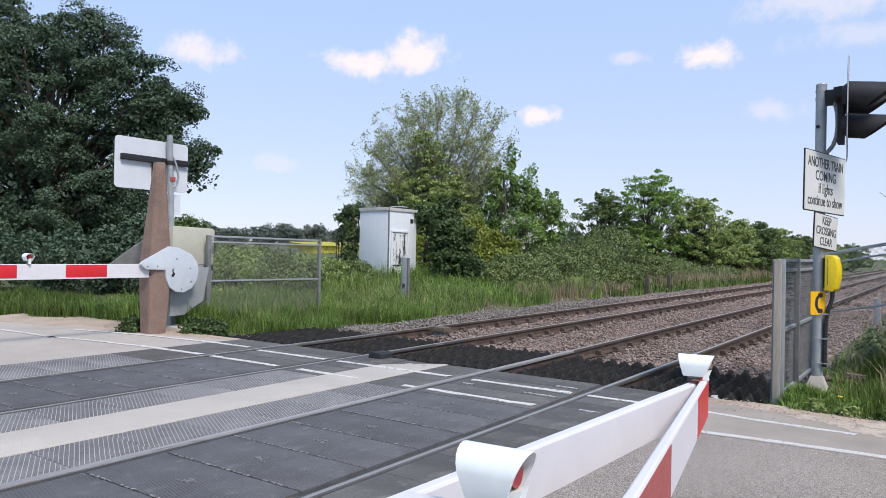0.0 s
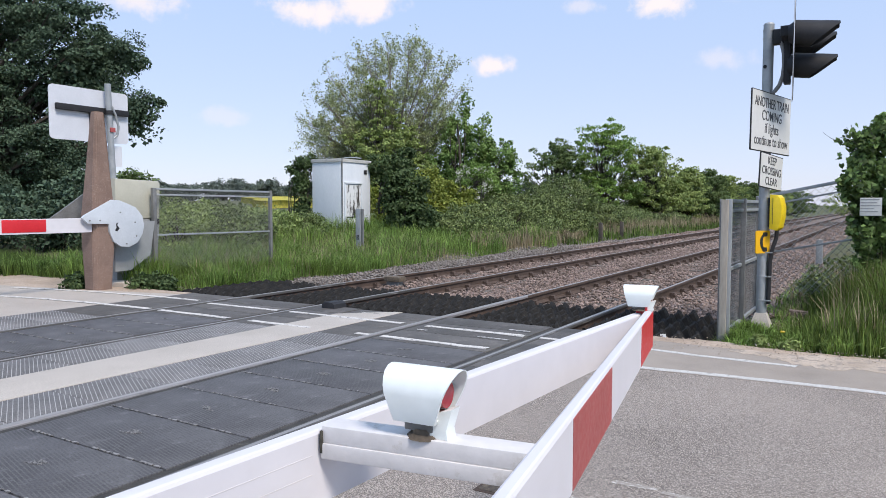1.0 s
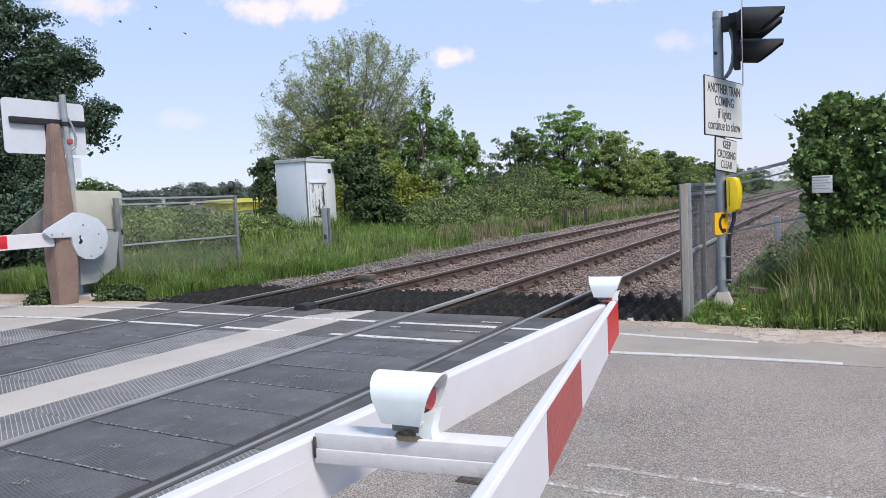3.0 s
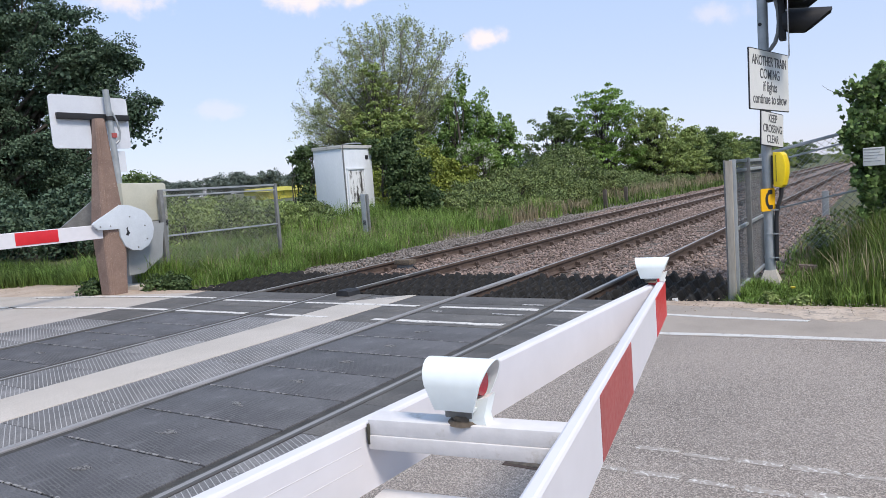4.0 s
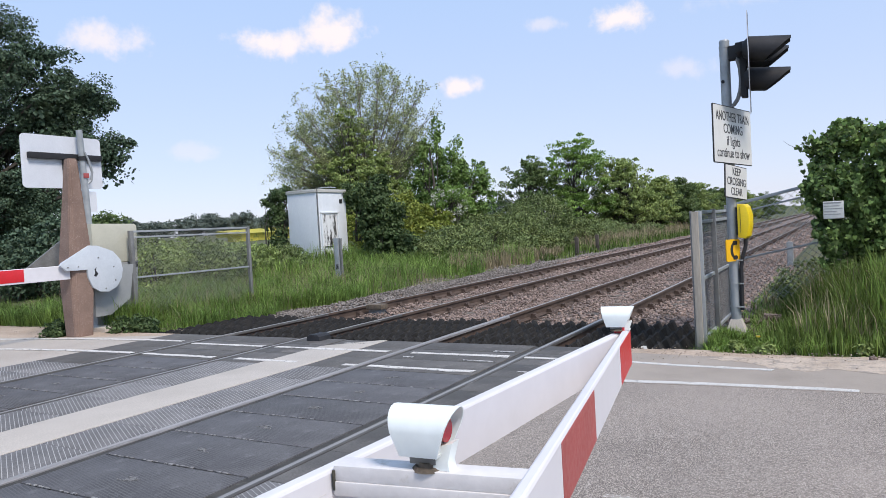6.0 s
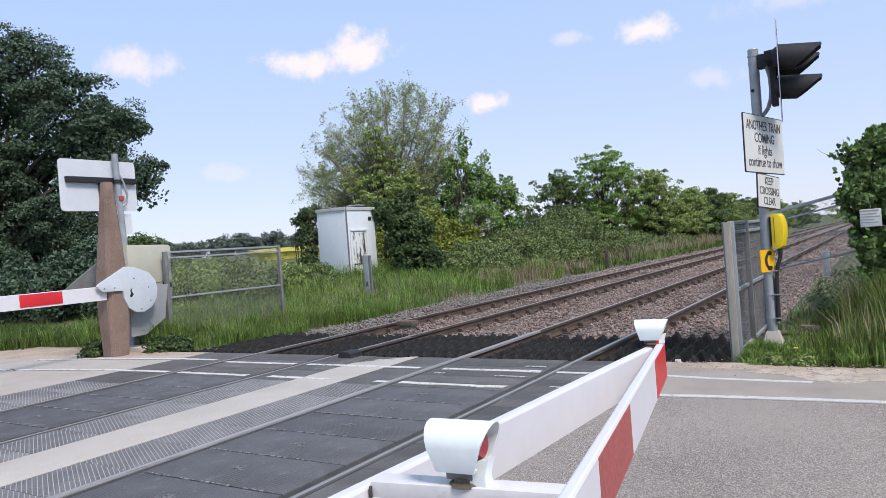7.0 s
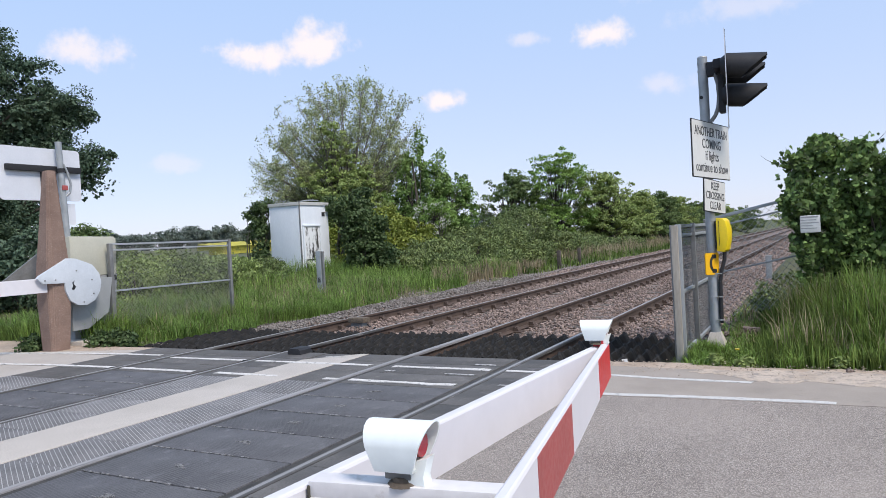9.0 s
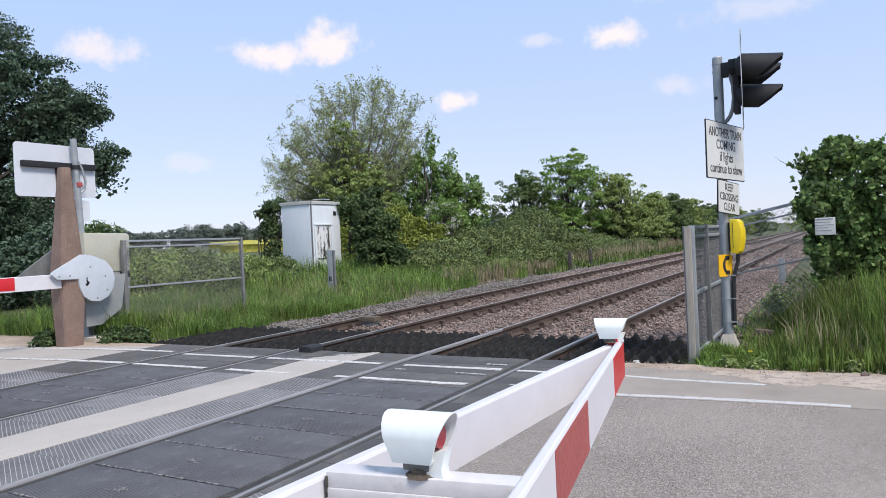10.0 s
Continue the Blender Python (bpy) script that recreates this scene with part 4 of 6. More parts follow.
def band(s0, s1, mat):
    """Reflective sheet wrapped over the road-side face of the boom."""
    bm = bmesh.new()
    rows = []
    for s in (s0, s1):
        p = RB0 + RBD * s
        row = []
        for u, v in ((0.0192, LOW + 0.002), (0.0192, LOW + 0.050), (0.0192, LOW + 0.054), (0.0192, TOP - 0.010), (0.0150, TOP - 0.003)):
            q = p + RBS * u
            row.append(bm.verts.new(NB @ Vector((q.x, q.y, v + droop(p.y)))))
        rows.append(row)
    for i in range(4):
        bm.faces.new((rows[0][i], rows[0][i + 1], rows[1][i + 1], rows[1][i]))
    r = bmesh.ops.extrude_face_region(bm, geom=list(bm.faces))
    bmesh.ops.translate(bm, verts=[v for v in r["geom"] if isinstance(v, bmesh.types.BMVert)], vec=(-0.0022, 0, 0))
    part("band", bm, mat, right_boom, "red reflective band")


band(0.0, 0.40, RED)
band(1.07, 1.55, RED_FADED)
band(2.3, 2.78, RED_FADED)
band(3.5, 4.0, RED_FADED)


def boom_x(y):
    f = (y - RB0.y) / RBD.y
    return RB0.x + RBD.x * f


for y, top in ((-0.315, TOP), (-0.325, 0.776), (-1.5, TOP), (-2.5, TOP)):
    bm = bmesh.new()
    xl, xr = 2.124 + 0.0372 * (y - 1.45) + 0.018, boom_x(y) - 0.016
    skew = NB @ Matrix.Translation((xl, y, 0)) @ pose(0, 0, 0, 0, 0, 9)
    for z0, z1, d in ((top - 0.062, top - 0.034, 0.030), (top - 0.034, top - 0.004, 0.027)):
        box(bm, 0, (xr - xl) * 1.02, -d, d, z0, z1, 0.003, skew)
    part("rung", bm, WHITE_WORN, near_barrier, "white cross rung with dark stains at its ends")
    bm = bmesh.new()
    box(bm, -0.001, 0.004, -0.0315, -0.012, top - 0.052, top - 0.012, 0.002, skew)
    part("stain", bm, MOULD, near_barrier, "dark mould in the rung joint")
lamp_on(near_barrier, 2.262 - 2.3, -0.285 + 3.4, TOP - 0.004, 4, 0.135, 0.086, 0.090, 0.026)
lamp_on(near_barrier, 2.135 - 2.3, 1.43 + 3.4, TOP - 0.013, 8, 0.13, 0.08, 0.08, 0.014)
bm = bmesh.new()
box(bm, 2.115, 2.165, 1.43, 1.475, LOW + 0.0, TOP - 0.010, 0.006, NB)
part("end_cap", bm, RED, near_barrier, "red plastic end cap")
bm = bmesh.new()
box(bm, 2.155, 2.163, 1.41, 1.418, LOW + 0.04, TOP + 0.015, 0, NB)
box(bm, 2.135, 2.17, 1.40, 1.44, LOW + 0.03, LOW + 0.05, 0.003, NB)
part("bracket", bm, RED, near_barrier)


def machine_body(t, m, cover_mat):
    """Barrier machine: tall housing with a sloping foot."""
    bm = prism(bmesh.new(), [(0, 0.0), (0.30, 0.0), (0.62, 0.26), (0.80, 0.42), (0.86, 1.08), (0, 1.08)], lambda u, v, w: m @ Vector((-w, u, v)), 0.5, 0.015)
    part("housing", bm, PLATE, t, "grey metal lower housing")
    bm = prism(bmesh.new(), [(0, 1.085), (0.86, 1.085), (0.88, 1.70), (0.84, 1.74), (0, 1.76)], lambda u, v, w: m @ Vector((-w, u, v)), 0.5, 0.03)
    part("cover", bm, cover_mat, t, "cream painted upper cover")
    bm = bmesh.new()
    box(bm, -0.008, 0.012, 0.66, 0.84, 0.98, 1.075, 0.004, m)
    part("vent", bm, BLACK, t)


machine_body(near_barrier, pose(-0.35, -0.6, 0), CREAM)

# far barrier: single boom, round pivot cover, machine, wedge plate
far_barrier = thing("barrier", (-7.55, 5.9, 0), "lowered single red and white barrier boom with round grey pivot cover", "level crossing barrier", "barriers")
FB = Matrix.Translation((7.55, -5.9, 0))
bm = bmesh.new()
boom_section(bm, (-7.49, -2.6), (-7.49, 5.36), 0.045, 0.045, 0.90, 1.115, FB)
boom = part("boom", bm, WHITE, far_barrier, "white boom")
for y0, y1 in ((4.03, 4.65), (2.72, 3.36), (1.4, 2.05), (0.1, 0.75), (-1.2, -0.55)):
    bm = bmesh.new()
    box(bm, -7.4685, -7.4615, y0, y1, 0.925, 1.105, 0.001, FB)
    part("band", bm, RED, boom, "bright red reflective band")
lamp_on(far_barrier, -7.49 + 7.55, 3.52 - 5.9, 1.115, 0, 0.15, 0.12, 0.10, 0.05)
bm = bmesh.new()
arm = [(5.16, 1.12), (5.20, 1.16), (5.66, 1.40), (5.80, 1.39), (5.94, 1.34), (6.08, 1.28), (6.20, 1.14), (6.23, 0.99), (6.20, 0.85), (6.10, 0.71), (5.95, 0.645), (5.80, 0.66), (5.68, 0.74), (5.61, 0.90), (5.60, 1.02), (5.26, 1.03)]
prism(bm, arm, lambda u, v, w: FB @ Vector((-7.44 + w, u, v)), 0.05, 0.008)
cover = part("pivot_cover", bm, GREY_PAINT, far_barrier, "light grey round pivot cover")
for u, v in ((5.28, 1.08), (5.45, 1.08), (5.80, 1.20), (6.06, 1.04), (6.08, 0.82), (5.90, 0.70)):
    bm = tube(bmesh.new(), FB @ Vector((-7.392, u, v)), FB @ Vector((-7.383, u, v)), 0.012, 0.012, 8)
    part("bolt", bm, GALV_DARK, cover)
bm = bmesh.new()
prism(bm, [(5.72, 1.02), (5.76, 1.05), (5.74, 1.00), (5.78, 0.95), (5.74, 0.90), (5.70, 0.92), (5.73, 0.96)], lambda u, v, w: FB @ Vector((-7.392 + w, u, v)), 0.004)
part("slot", bm, BLACK, cover)
bm = prism(bmesh.new(), [(5.84, 0.24), (5.86, 1.05), (6.60, 1.05), (6.50, 0.48), (6.12, 0.25)], lambda u, v, w: FB @ Vector((-7.66 + w, u, v)), 0.05, 0.006)
part("side_plate", bm, PLATE, far_barrier, "grey metal side plate")
machine_body(far_barrier, FB @ Matrix.Translation((-7.98, 6.12, 0)), CREAM)
bm = prism(bmesh.new(), [(5.08, 1.10), (5.66, 1.10), (5.66, 1.50)], lambda u, v, w: FB @ Vector((-8.15 + w, u, v)), 0.04)
part("wedge_plate", bm, GALV_DARK, far_barrier, "dark metal wedge plate")
bm = bmesh.new()
box(bm, -8.4, -7.5, 5.9, 6.9, -0.2, 0.06, 0.02, FB)
part("plinth", bm, CONCRETE, far_barrier)

# leaning concrete post in front of the far barrier machine
post = thing("concrete_post", (-7.6, 5.535, -0.1), "tapered brown pebble-faced concrete post", "post")
bm = bmesh.new()
rows = []
for z, hw, hd in ((0, 0.135, 0.14), (0.85, 0.172, 0.175), (1.25, 0.178, 0.18), (2.0, 0.124, 0.127), (2.87, 0.068, 0.07)):
    c = hw * 0.35
    off = 0.018 * z
    rows.append([bm.verts.new((x, y + off, z)) for x, y in ((-hw, -hd), (hw - c, -hd), (hw, -hd + c), (hw, hd - c * 0.3), (hw - c * 0.3, hd), (-hw, hd))])
for a, b in zip(rows, rows[1:]):
    for i in range(6):
        bm.faces.new((a[i], a[(i + 1) % 6], b[(i + 1) % 6], b[i]))
bm.faces.new(rows[0][::-1])
bm.faces.new(rows[-1])
bmesh.ops.bevel(bm, geom=list(bm.edges), offset=0.012, segments=2, affect="EDGES")
part("shaft", bm, POST_STONE, post)

# far signal: seen from behind
far_signal = thing("crossing_signal", (-8.45, 6.5, 0), "back of a white crossing signal board on a grey pole", "traffic signal", "crossing signals")
bm = bmesh.new()
tube(bm, (0.02, -0.03, -0.2), (0.02, -0.165, 3.38), 0.052, 0.052, 14)
part("pole", bm, GALV, far_signal)
bm = prism(bmesh.new(), rounded(1.42, 0.88, 0.07), lambda u, v, w: Vector((-0.12 + w, -0.41 + u, 2.83 + v)), 0.015)
part("backboard", bm, SIGN_BACK, far_signal, "white backboard with rounded corners")
bm = bmesh.new()
box(bm, -0.10, -0.03, -1.03, 0.27, 2.87, 2.97, 0.01)
box(bm, -0.10, -0.04, -0.44, -0.33, 2.62, 2.9, 0.008)
part("mounting_bar", bm, BLACK, far_signal)
bm = bmesh.new()
tube(bm, (0.02, -0.148, 2.93), (0.02, -0.145, 2.86), 0.068, 0.068, 14)
part("collar", bm, BLACK, far_signal)
bm = bmesh.new()
for a, b in (((0.06, -0.12, 3.0), (0.07, -0.06, 2.86)), ((0.07, -0.06, 2.86), (0.07, -0.01, 2.66)), ((0.07, -0.01, 2.66), (0.06, -0.03, 2.52)), ((0.06, -0.03, 2.52), (0.04, -0.09, 2.46))):
    tube(bm, a, b, 0.02, 0.02, 8)
part("conduit", bm, GALV, far_signal)
bm = bmesh.new()
box(bm, 0.05, 0.09, -0.17, -0.08, 2.56, 2.64, 0.008)
part("clip", bm, RED_FADED, far_signal)
bm = prism(bmesh.new(), rounded(0.36, 0.36, 0.02), lambda u, v, w: Vector((-0.08 + w, -0.04 + u, 2.16 + v)), 0.012)
part("lower_sign", bm, SIGN_BACK, far_signal)


# ---- fences ----
def wire_mesh(u1, lo, hi, cell, place, r=0.0016, diamond=True, slats=False):
    """Chain-link or expanded metal as real crossed wires; lo and hi give the bottom and top at u."""
    verts, loops, n = [], [], 0

    def wire(a, b):
        nonlocal n
        a, b = Vector(place(*a)), Vector(place(*b))
        d = (b - a).normalized()
        s = d.orthogonal().normalized() * r
        t = d.cross(s)
        for p in (a, b):
            for k in range(3):
                ang = 2 * math.pi * k / 3
                verts.append(p + s * math.cos(ang) + t * math.sin(ang))
        for k in range(3):
            j = (k + 1) % 3
            loops.extend((n + k, n + j, n + 3 + j, n + 3 + k))
        n += 6

    span = hi(0) - lo(0)
    for slope in (1, -1):
        c = -span
        while c < u1 + span:
            ua, ub = (c, c + span) if slope > 0 else (c + span, c)
            pts = []
            for k in range(25):
                f = k / 24
                u = ua + (ub - ua) * f
                if 0 <= u <= u1:
                    pts.append((u, lo(u) + (hi(u) - lo(u)) * f))
            if len(pts) > 1:
                wire(pts[0], pts[-1])
            c += cell
    return raw_mesh("wire_mesh", [tuple(v) for v in verts], np.full(len(loops) // 4, 4), loops)


def bar(parent, name, a, b, w, d, mat, bevel=0.004):
    """A straight rectangular bar from a to b."""
    a, b = Vector(a), Vector(b)
    q = (b - a).to_track_quat("Z", "Y").to_matrix().to_4x4()
    bm = box(bmesh.new(), -w / 2, w / 2, -d / 2, d / 2, 0, (b - a).length, bevel, Matrix.Translation(a) @ q)
    return part(name, bm, mat, parent)


far_fence = thing("fence", (-7.85, 6.765, 0), "grey steel framed mesh fence panel in long grass", "fence", "crossing fences")
L = 2.72
for y, w in ((0.0, 0.07), (L, 0.06)):
    bar(far_fence, "post", (0.06 * y / L, y, -0.3), (0.06 * y / L, y, 1.615), w, w, GALV_DARK)
for z, w in ((1.60, 0.035), (1.50, 0.03), (0.80, 0.03)):
    bar(far_fence, "rail", (0, -0.02, z), (0.06, L + 0.02, z - 0.01), w, w, GALV)
part("mesh_infill", wire_mesh(L, lambda u: 0.02, lambda u: 1.58, 0.062, lambda u, v: (0.06 * u / L, u, v), 0.0031), GALV_DARK, far_fence, "galvanised diamond mesh")

near_fence = thing("fence", (1.575, 6.42, 0), "grey galvanised steel fence panel with diamond mesh", "fence", "crossing fences")
L2 = 2.7
bar(near_fence, "post", (-0.055, 0, -0.3), (-0.055, 0, 1.385), 0.016, 0.06, GALV_DARK)
bar(near_fence, "timber_post", (-0.012, -0.02, -0.3), (-0.012, -0.02, 1.38), 0.068, 0.05, WOOD)
bar(near_fence, "post", (0.035, 0.01, -0.3), (0.035, 0.01, 1.385), 0.03, 0.06, GALV)
for y in (0.95, L2):
    bar(near_fence, "post", (0.02, y, -0.3), (0.02, y, 1.40), 0.05, 0.05, GALV_DARK)
for z in (1.37, 1.27, 0.66, 0.02):
    bar(near_fence, "rail", (0, 0.03, z), (0, L2, z), 0.035, 0.035, GALV)
part("mesh_infill", wire_mesh(L2, lambda u: 0.0, lambda u: 1.36, 0.055, lambda u, v: (-0.01, u, v), 0.0028), GALV_DARK, near_fence, "dense galvanised diamond mesh")

wing = thing("fence", (1.55, 8.6, 0), "chain-link fence climbing towards the ivy hedge", "fence", "crossing fences")
W = 2.6
for z, w in ((1.42, 0.04), (1.30, 0.022), (0.70, 0.022)):
    bar(wing, "rail", (0, 0, z), (W, -0.1, z + 0.205 * W), w, w, GALV)
for u in (0.02, 1.5, W):
    bar(wing, "post", (u, -0.02 * u, -0.3), (u, -0.02 * u, 1.43 + 0.205 * u), 0.045, 0.045, GALV_DARK)
part("chain_link", wire_mesh(W, lambda u: 0.1 + 0.2 * u, lambda u: 1.41 + 0.205 * u, 0.085, lambda u, v: (u, -0.04 * u + 0.01, v), 0.0028), GALV, wing, "weathered chain-link mesh")
bm = bmesh.new()
box(bm, -0.105, 0.105, -0.012, 0.012, -0.1, 0.1, 0.004)
notice = thing("notice", (2.81, 7.98, 1.31), "small white notice board hung among ivy leaves", "sign")
part("board", bm, SIGN_WHITE, notice)
bm = bmesh.new()
for k, w in enumerate((0.18, 0.16, 0.19, 0.13, 0.17)):
    box(bm, -0.1, -0.1 + w, -0.015, -0.012, 0.075 - k * 0.032, 0.083 - k * 0.032 + (0.006 if k == 0 else 0))
part("writing", bm, PLATE, notice)


# ---- signal post with signs and telephone ----
signal = thing("crossing_signal", (1.865, 6.85, 0), "grey signal pole with two lamps, black visors and warning signs", "traffic signal", "crossing signals")
bm = bmesh.new()
tube(bm, (0, 0, 0.1), (0, 0, 3.17), 0.052, 0.052, 20)
tube(bm, (0, 0, 3.17), (0, 0, 3.185), 0.054, 0.045, 20)
for z in (3.02, 3.10, 1.40):
    tube(bm, (0, 0, z), (0, 0, z + 0.02), 0.056, 0.056, 20)
pole = part("pole", bm, GALV, signal, "grey tubular pole")
bm = bmesh.new()
rows = []
for z, r, tw in ((-0.25, 0.22, 4), (-0.05, 0.20, 4), (0.20, 0.075, 4)):
    rows.append([bm.verts.new((r * math.cos(math.pi / 4 + i * math.pi / 2) * 1.0, r * math.sin(math.pi / 4 + i * math.pi / 2), z)) for i in range(4)])
for a, b in zip(rows, rows[1:]):
    for i in range(4):
        bm.faces.new((a[i], a[(i + 1) % 4], b[(i + 1) % 4], b[i]))
bm.faces.new(rows[-1])
part("base", bm, CONCRETE, signal, "flared concrete base")
bm = bmesh.new()
tube(bm, (-0.02, -0.052, 2.74), (-0.02, -0.062, 2.74), 0.018, 0.018, 10)
part("plug", bm, BLACK, signal)

# signs face the road; their plane runs nearly along the line
SIGN = pose(0.09, 0, 0, 90, 0, 75)       # x along the board, y up, z out of its face


def text_mesh(words, size, squeeze=1.0):
    cu = bpy.data.curves.new("words", "FONT")
    cu.body, cu.size, cu.align_x, cu.align_y, cu.extrude, cu.offset = words, size, "CENTER", "CENTER", 0.0015, size * 0.004
    ob = bpy.data.objects.new("words", cu)
    scene.collection.objects.link(ob)
    bpy.context.view_layer.update()
    me = bpy.data.meshes.new_from_object(ob.evaluated_get(bpy.context.evaluated_depsgraph_get()))
    bpy.data.objects.remove(ob)
    me.transform(Matrix.Diagonal((squeeze, 1, 1, 1)))
    me.materials.clear()
    me.materials.append(INK)
    return me


def letters(me):
    """The single letters of a line of writing, each a mesh of its own; dots stay with their stems."""
    back = SIGN.inverted()
    bm = bmesh.new()
    bm.from_mesh(me)
    bm.verts.ensure_lookup_table()
    seen, groups = set(), []
    for v in bm.verts:
        if v.index in seen:
            continue
        stack, isle = [v], []
        seen.add(v.index)
        while stack:
            w = stack.pop()
            isle.append(w.index)
            for e in w.link_edges:
                o = e.other_vert(w)
                if o.index not in seen:
                    seen.add(o.index)
                    stack.append(o)
        xs = [(back @ bm.verts[i].co).x for i in isle]
        groups.append([min(xs), max(xs), set(isle)])
    groups.sort(key=lambda g: g[0])
    merged = []
    for g in groups:
        if merged and g[0] < merged[-1][1] - 0.3 * min(g[1] - g[0], merged[-1][1] - merged[-1][0]):
            merged[-1][1] = max(merged[-1][1], g[1])
            merged[-1][2] |= g[2]
        else:
            merged.append(g)
    out = []
    for _, _, keep in merged:
        faces = [f for f in bm.faces if f.verts[0].index in keep]
        index = {}
        for f in faces:
            for v in f.verts:
                index.setdefault(v.index, len(index))
        one = bpy.data.meshes.new("letter")
        one.from_pydata([bm.verts[i].co.copy() for i in index], [], [[index[v.index] for v in f.verts] for f in faces])
        one.materials.append(INK)
        out.append(one)
    bm.free()
    return out


def sign_board(name, u, v, w, h, lines, label, tilt=0.0):
    turn = SIGN @ Matrix.Translation((u, v, 0)) @ pose(0, 0, 0, 0, 0, tilt)
    bm = prism(bmesh.new(), rounded(w, h, 0.015, 3), lambda a, b, c: turn @ Vector((a, b, -0.012 + c)), 0.010)
    rim = part(name, bm, BLACK, signal, "black-edged " + label)
    bm = prism(bmesh.new(), rounded(w - 0.022, h - 0.018, 0.012, 3), lambda a, b, c: turn @ Vector((a, b, -0.001 + c)), 0.003)
    part("face", bm, SIGN_WHITE, rim, "weathered white " + label)
    for words, size, dv, squeeze in lines:
        me = text_mesh(words, size, squeeze)
        me.transform(turn @ Matrix.Translation((0, dv, 0.003)))
        for one in letters(me):
            part("letter", one, None, rim)
    return rim


sign_board("warning_sign", -0.105, 2.155, 0.97, 0.60,
           [("ANOTHER TRAIN", 0.14, 0.185, 0.76), ("COMING", 0.14, 0.058, 0.86), ("if lights", 0.145, -0.066, 0.84), ("continue to show", 0.145, -0.19, 0.80)], "warning sign", -1.2)
sign_board("warning_sign", -0.075, 1.665, 0.56, 0.35, [("KEEP", 0.115, 0.105, 0.86), ("CROSSING", 0.115, 0.0, 0.86), ("CLEAR", 0.115, -0.105, 0.86)], "instruction sign", -4.5)

# telephone sign and yellow telephone
bm = prism(bmesh.new(), rounded(0.20, 0.235, 0.02, 3), lambda a, b, c: pose(0.0, -0.075, 0.945, 90, 0, 56) @ Vector((a, b, c)), 0.012)
phone_sign = part("telephone_sign", bm, AMBER, signal, "amber telephone sign with black handset symbol")
bm = bmesh.new()
arc = [(0.072 * math.cos(radians(a)) + 0.03, 0.092 * math.sin(radians(a))) for a in range(110, 251, 20)]
arc_in = [(0.036 * math.cos(radians(a)) + 0.03, 0.066 * math.sin(radians(a))) for a in range(250, 109, -20)]
prism(bm, arc + arc_in, lambda a, b, c: pose(0.0, -0.075, 0.945, 90, 0, 56) @ Vector((a, b, 0.012 + c)), 0.003)
for s in (-1, 1):
    prism(bm, rounded(0.066, 0.044, 0.014, 3), lambda a, b, c, s=s: pose(0.0, -0.075, 0.945, 90, 0, 56) @ Vector((a + 0.028, b + s * 0.078, 0.012 + c)), 0.003)
part("handset_symbol", bm, BLACK, phone_sign)
box_m = pose(0.125, 0.0, 1.25, 0, 0, -8)
bm = prism(bmesh.new(), [(-0.05, -0.17), (0.02, -0.185), (0.045, -0.16), (0.068, -0.05), (0.070, 0.06), (0.048, 0.15), (0.02, 0.18), (-0.05, 0.185)], lambda u, v, w: box_m @ Vector((u, -0.09 + w, v)), 0.18, 0.012)
telephone = part("telephone_box", bm, YELLOW, signal, "bright yellow plastic telephone housing")
bm = bmesh.new()
box(bm, -0.02, -0.017, -0.094, -0.088, -0.12, 0.15, 0, box_m)
box(bm, -0.075, -0.055, -0.05, 0.05, -0.15, 0.15, 0.004, box_m)
part("seam", bm, BLACK, telephone)
bm = bmesh.new()
pts = [(0.13, 0.0, 1.07), (0.125, 0, 0.98), (0.095, -0.02, 0.88), (0.075, -0.03, 0.75), (0.07, -0.03, 0.30)]
for a, b in zip(pts, pts[1:]):
    tube(bm, a, b, 0.021, 0.021, 8)
part("cable", bm, BLACK, signal)
for z in (0.83, 0.58, 0.33):
    bm = bmesh.new()
    tube(bm, (0, 0, z), (0, 0, z + 0.012), 0.057, 0.057, 16)
    box(bm, 0.03, 0.10, -0.06, -0.05, z, z + 0.012)
    part("strap", bm, GALV, signal)

# lamps: board edge-on to the road's far corner, two red lamps above one amber
HEAD = pose(0.235, -0.05, 2.885, 0, 0, 6)     # y along the board, x out of its face
bm = prism(bmesh.new(), [(-0.40, -0.10), (-0.14, -0.50), (0.14, -0.50), (0.40, -0.10), (0.40, 0.46), (-0.40, 0.46)], lambda u, v, w: HEAD @ Vector((w, u, v)), 0.008)
board = part("backboard", bm, SIGN_BACK, signal, "thin backboard with white rim")
bm = prism(bmesh.new(), [(-0.41, -0.11), (-0.15, -0.52), (0.15, -0.52), (0.41, -0.11), (0.41, 0.48), (-0.41, 0.48)], lambda u, v, w: HEAD @ Vector((0.009 + w, u * 0.93, v * 0.93)), 0.003)
part("face", bm, BLACK, board, "black face of the backboard")


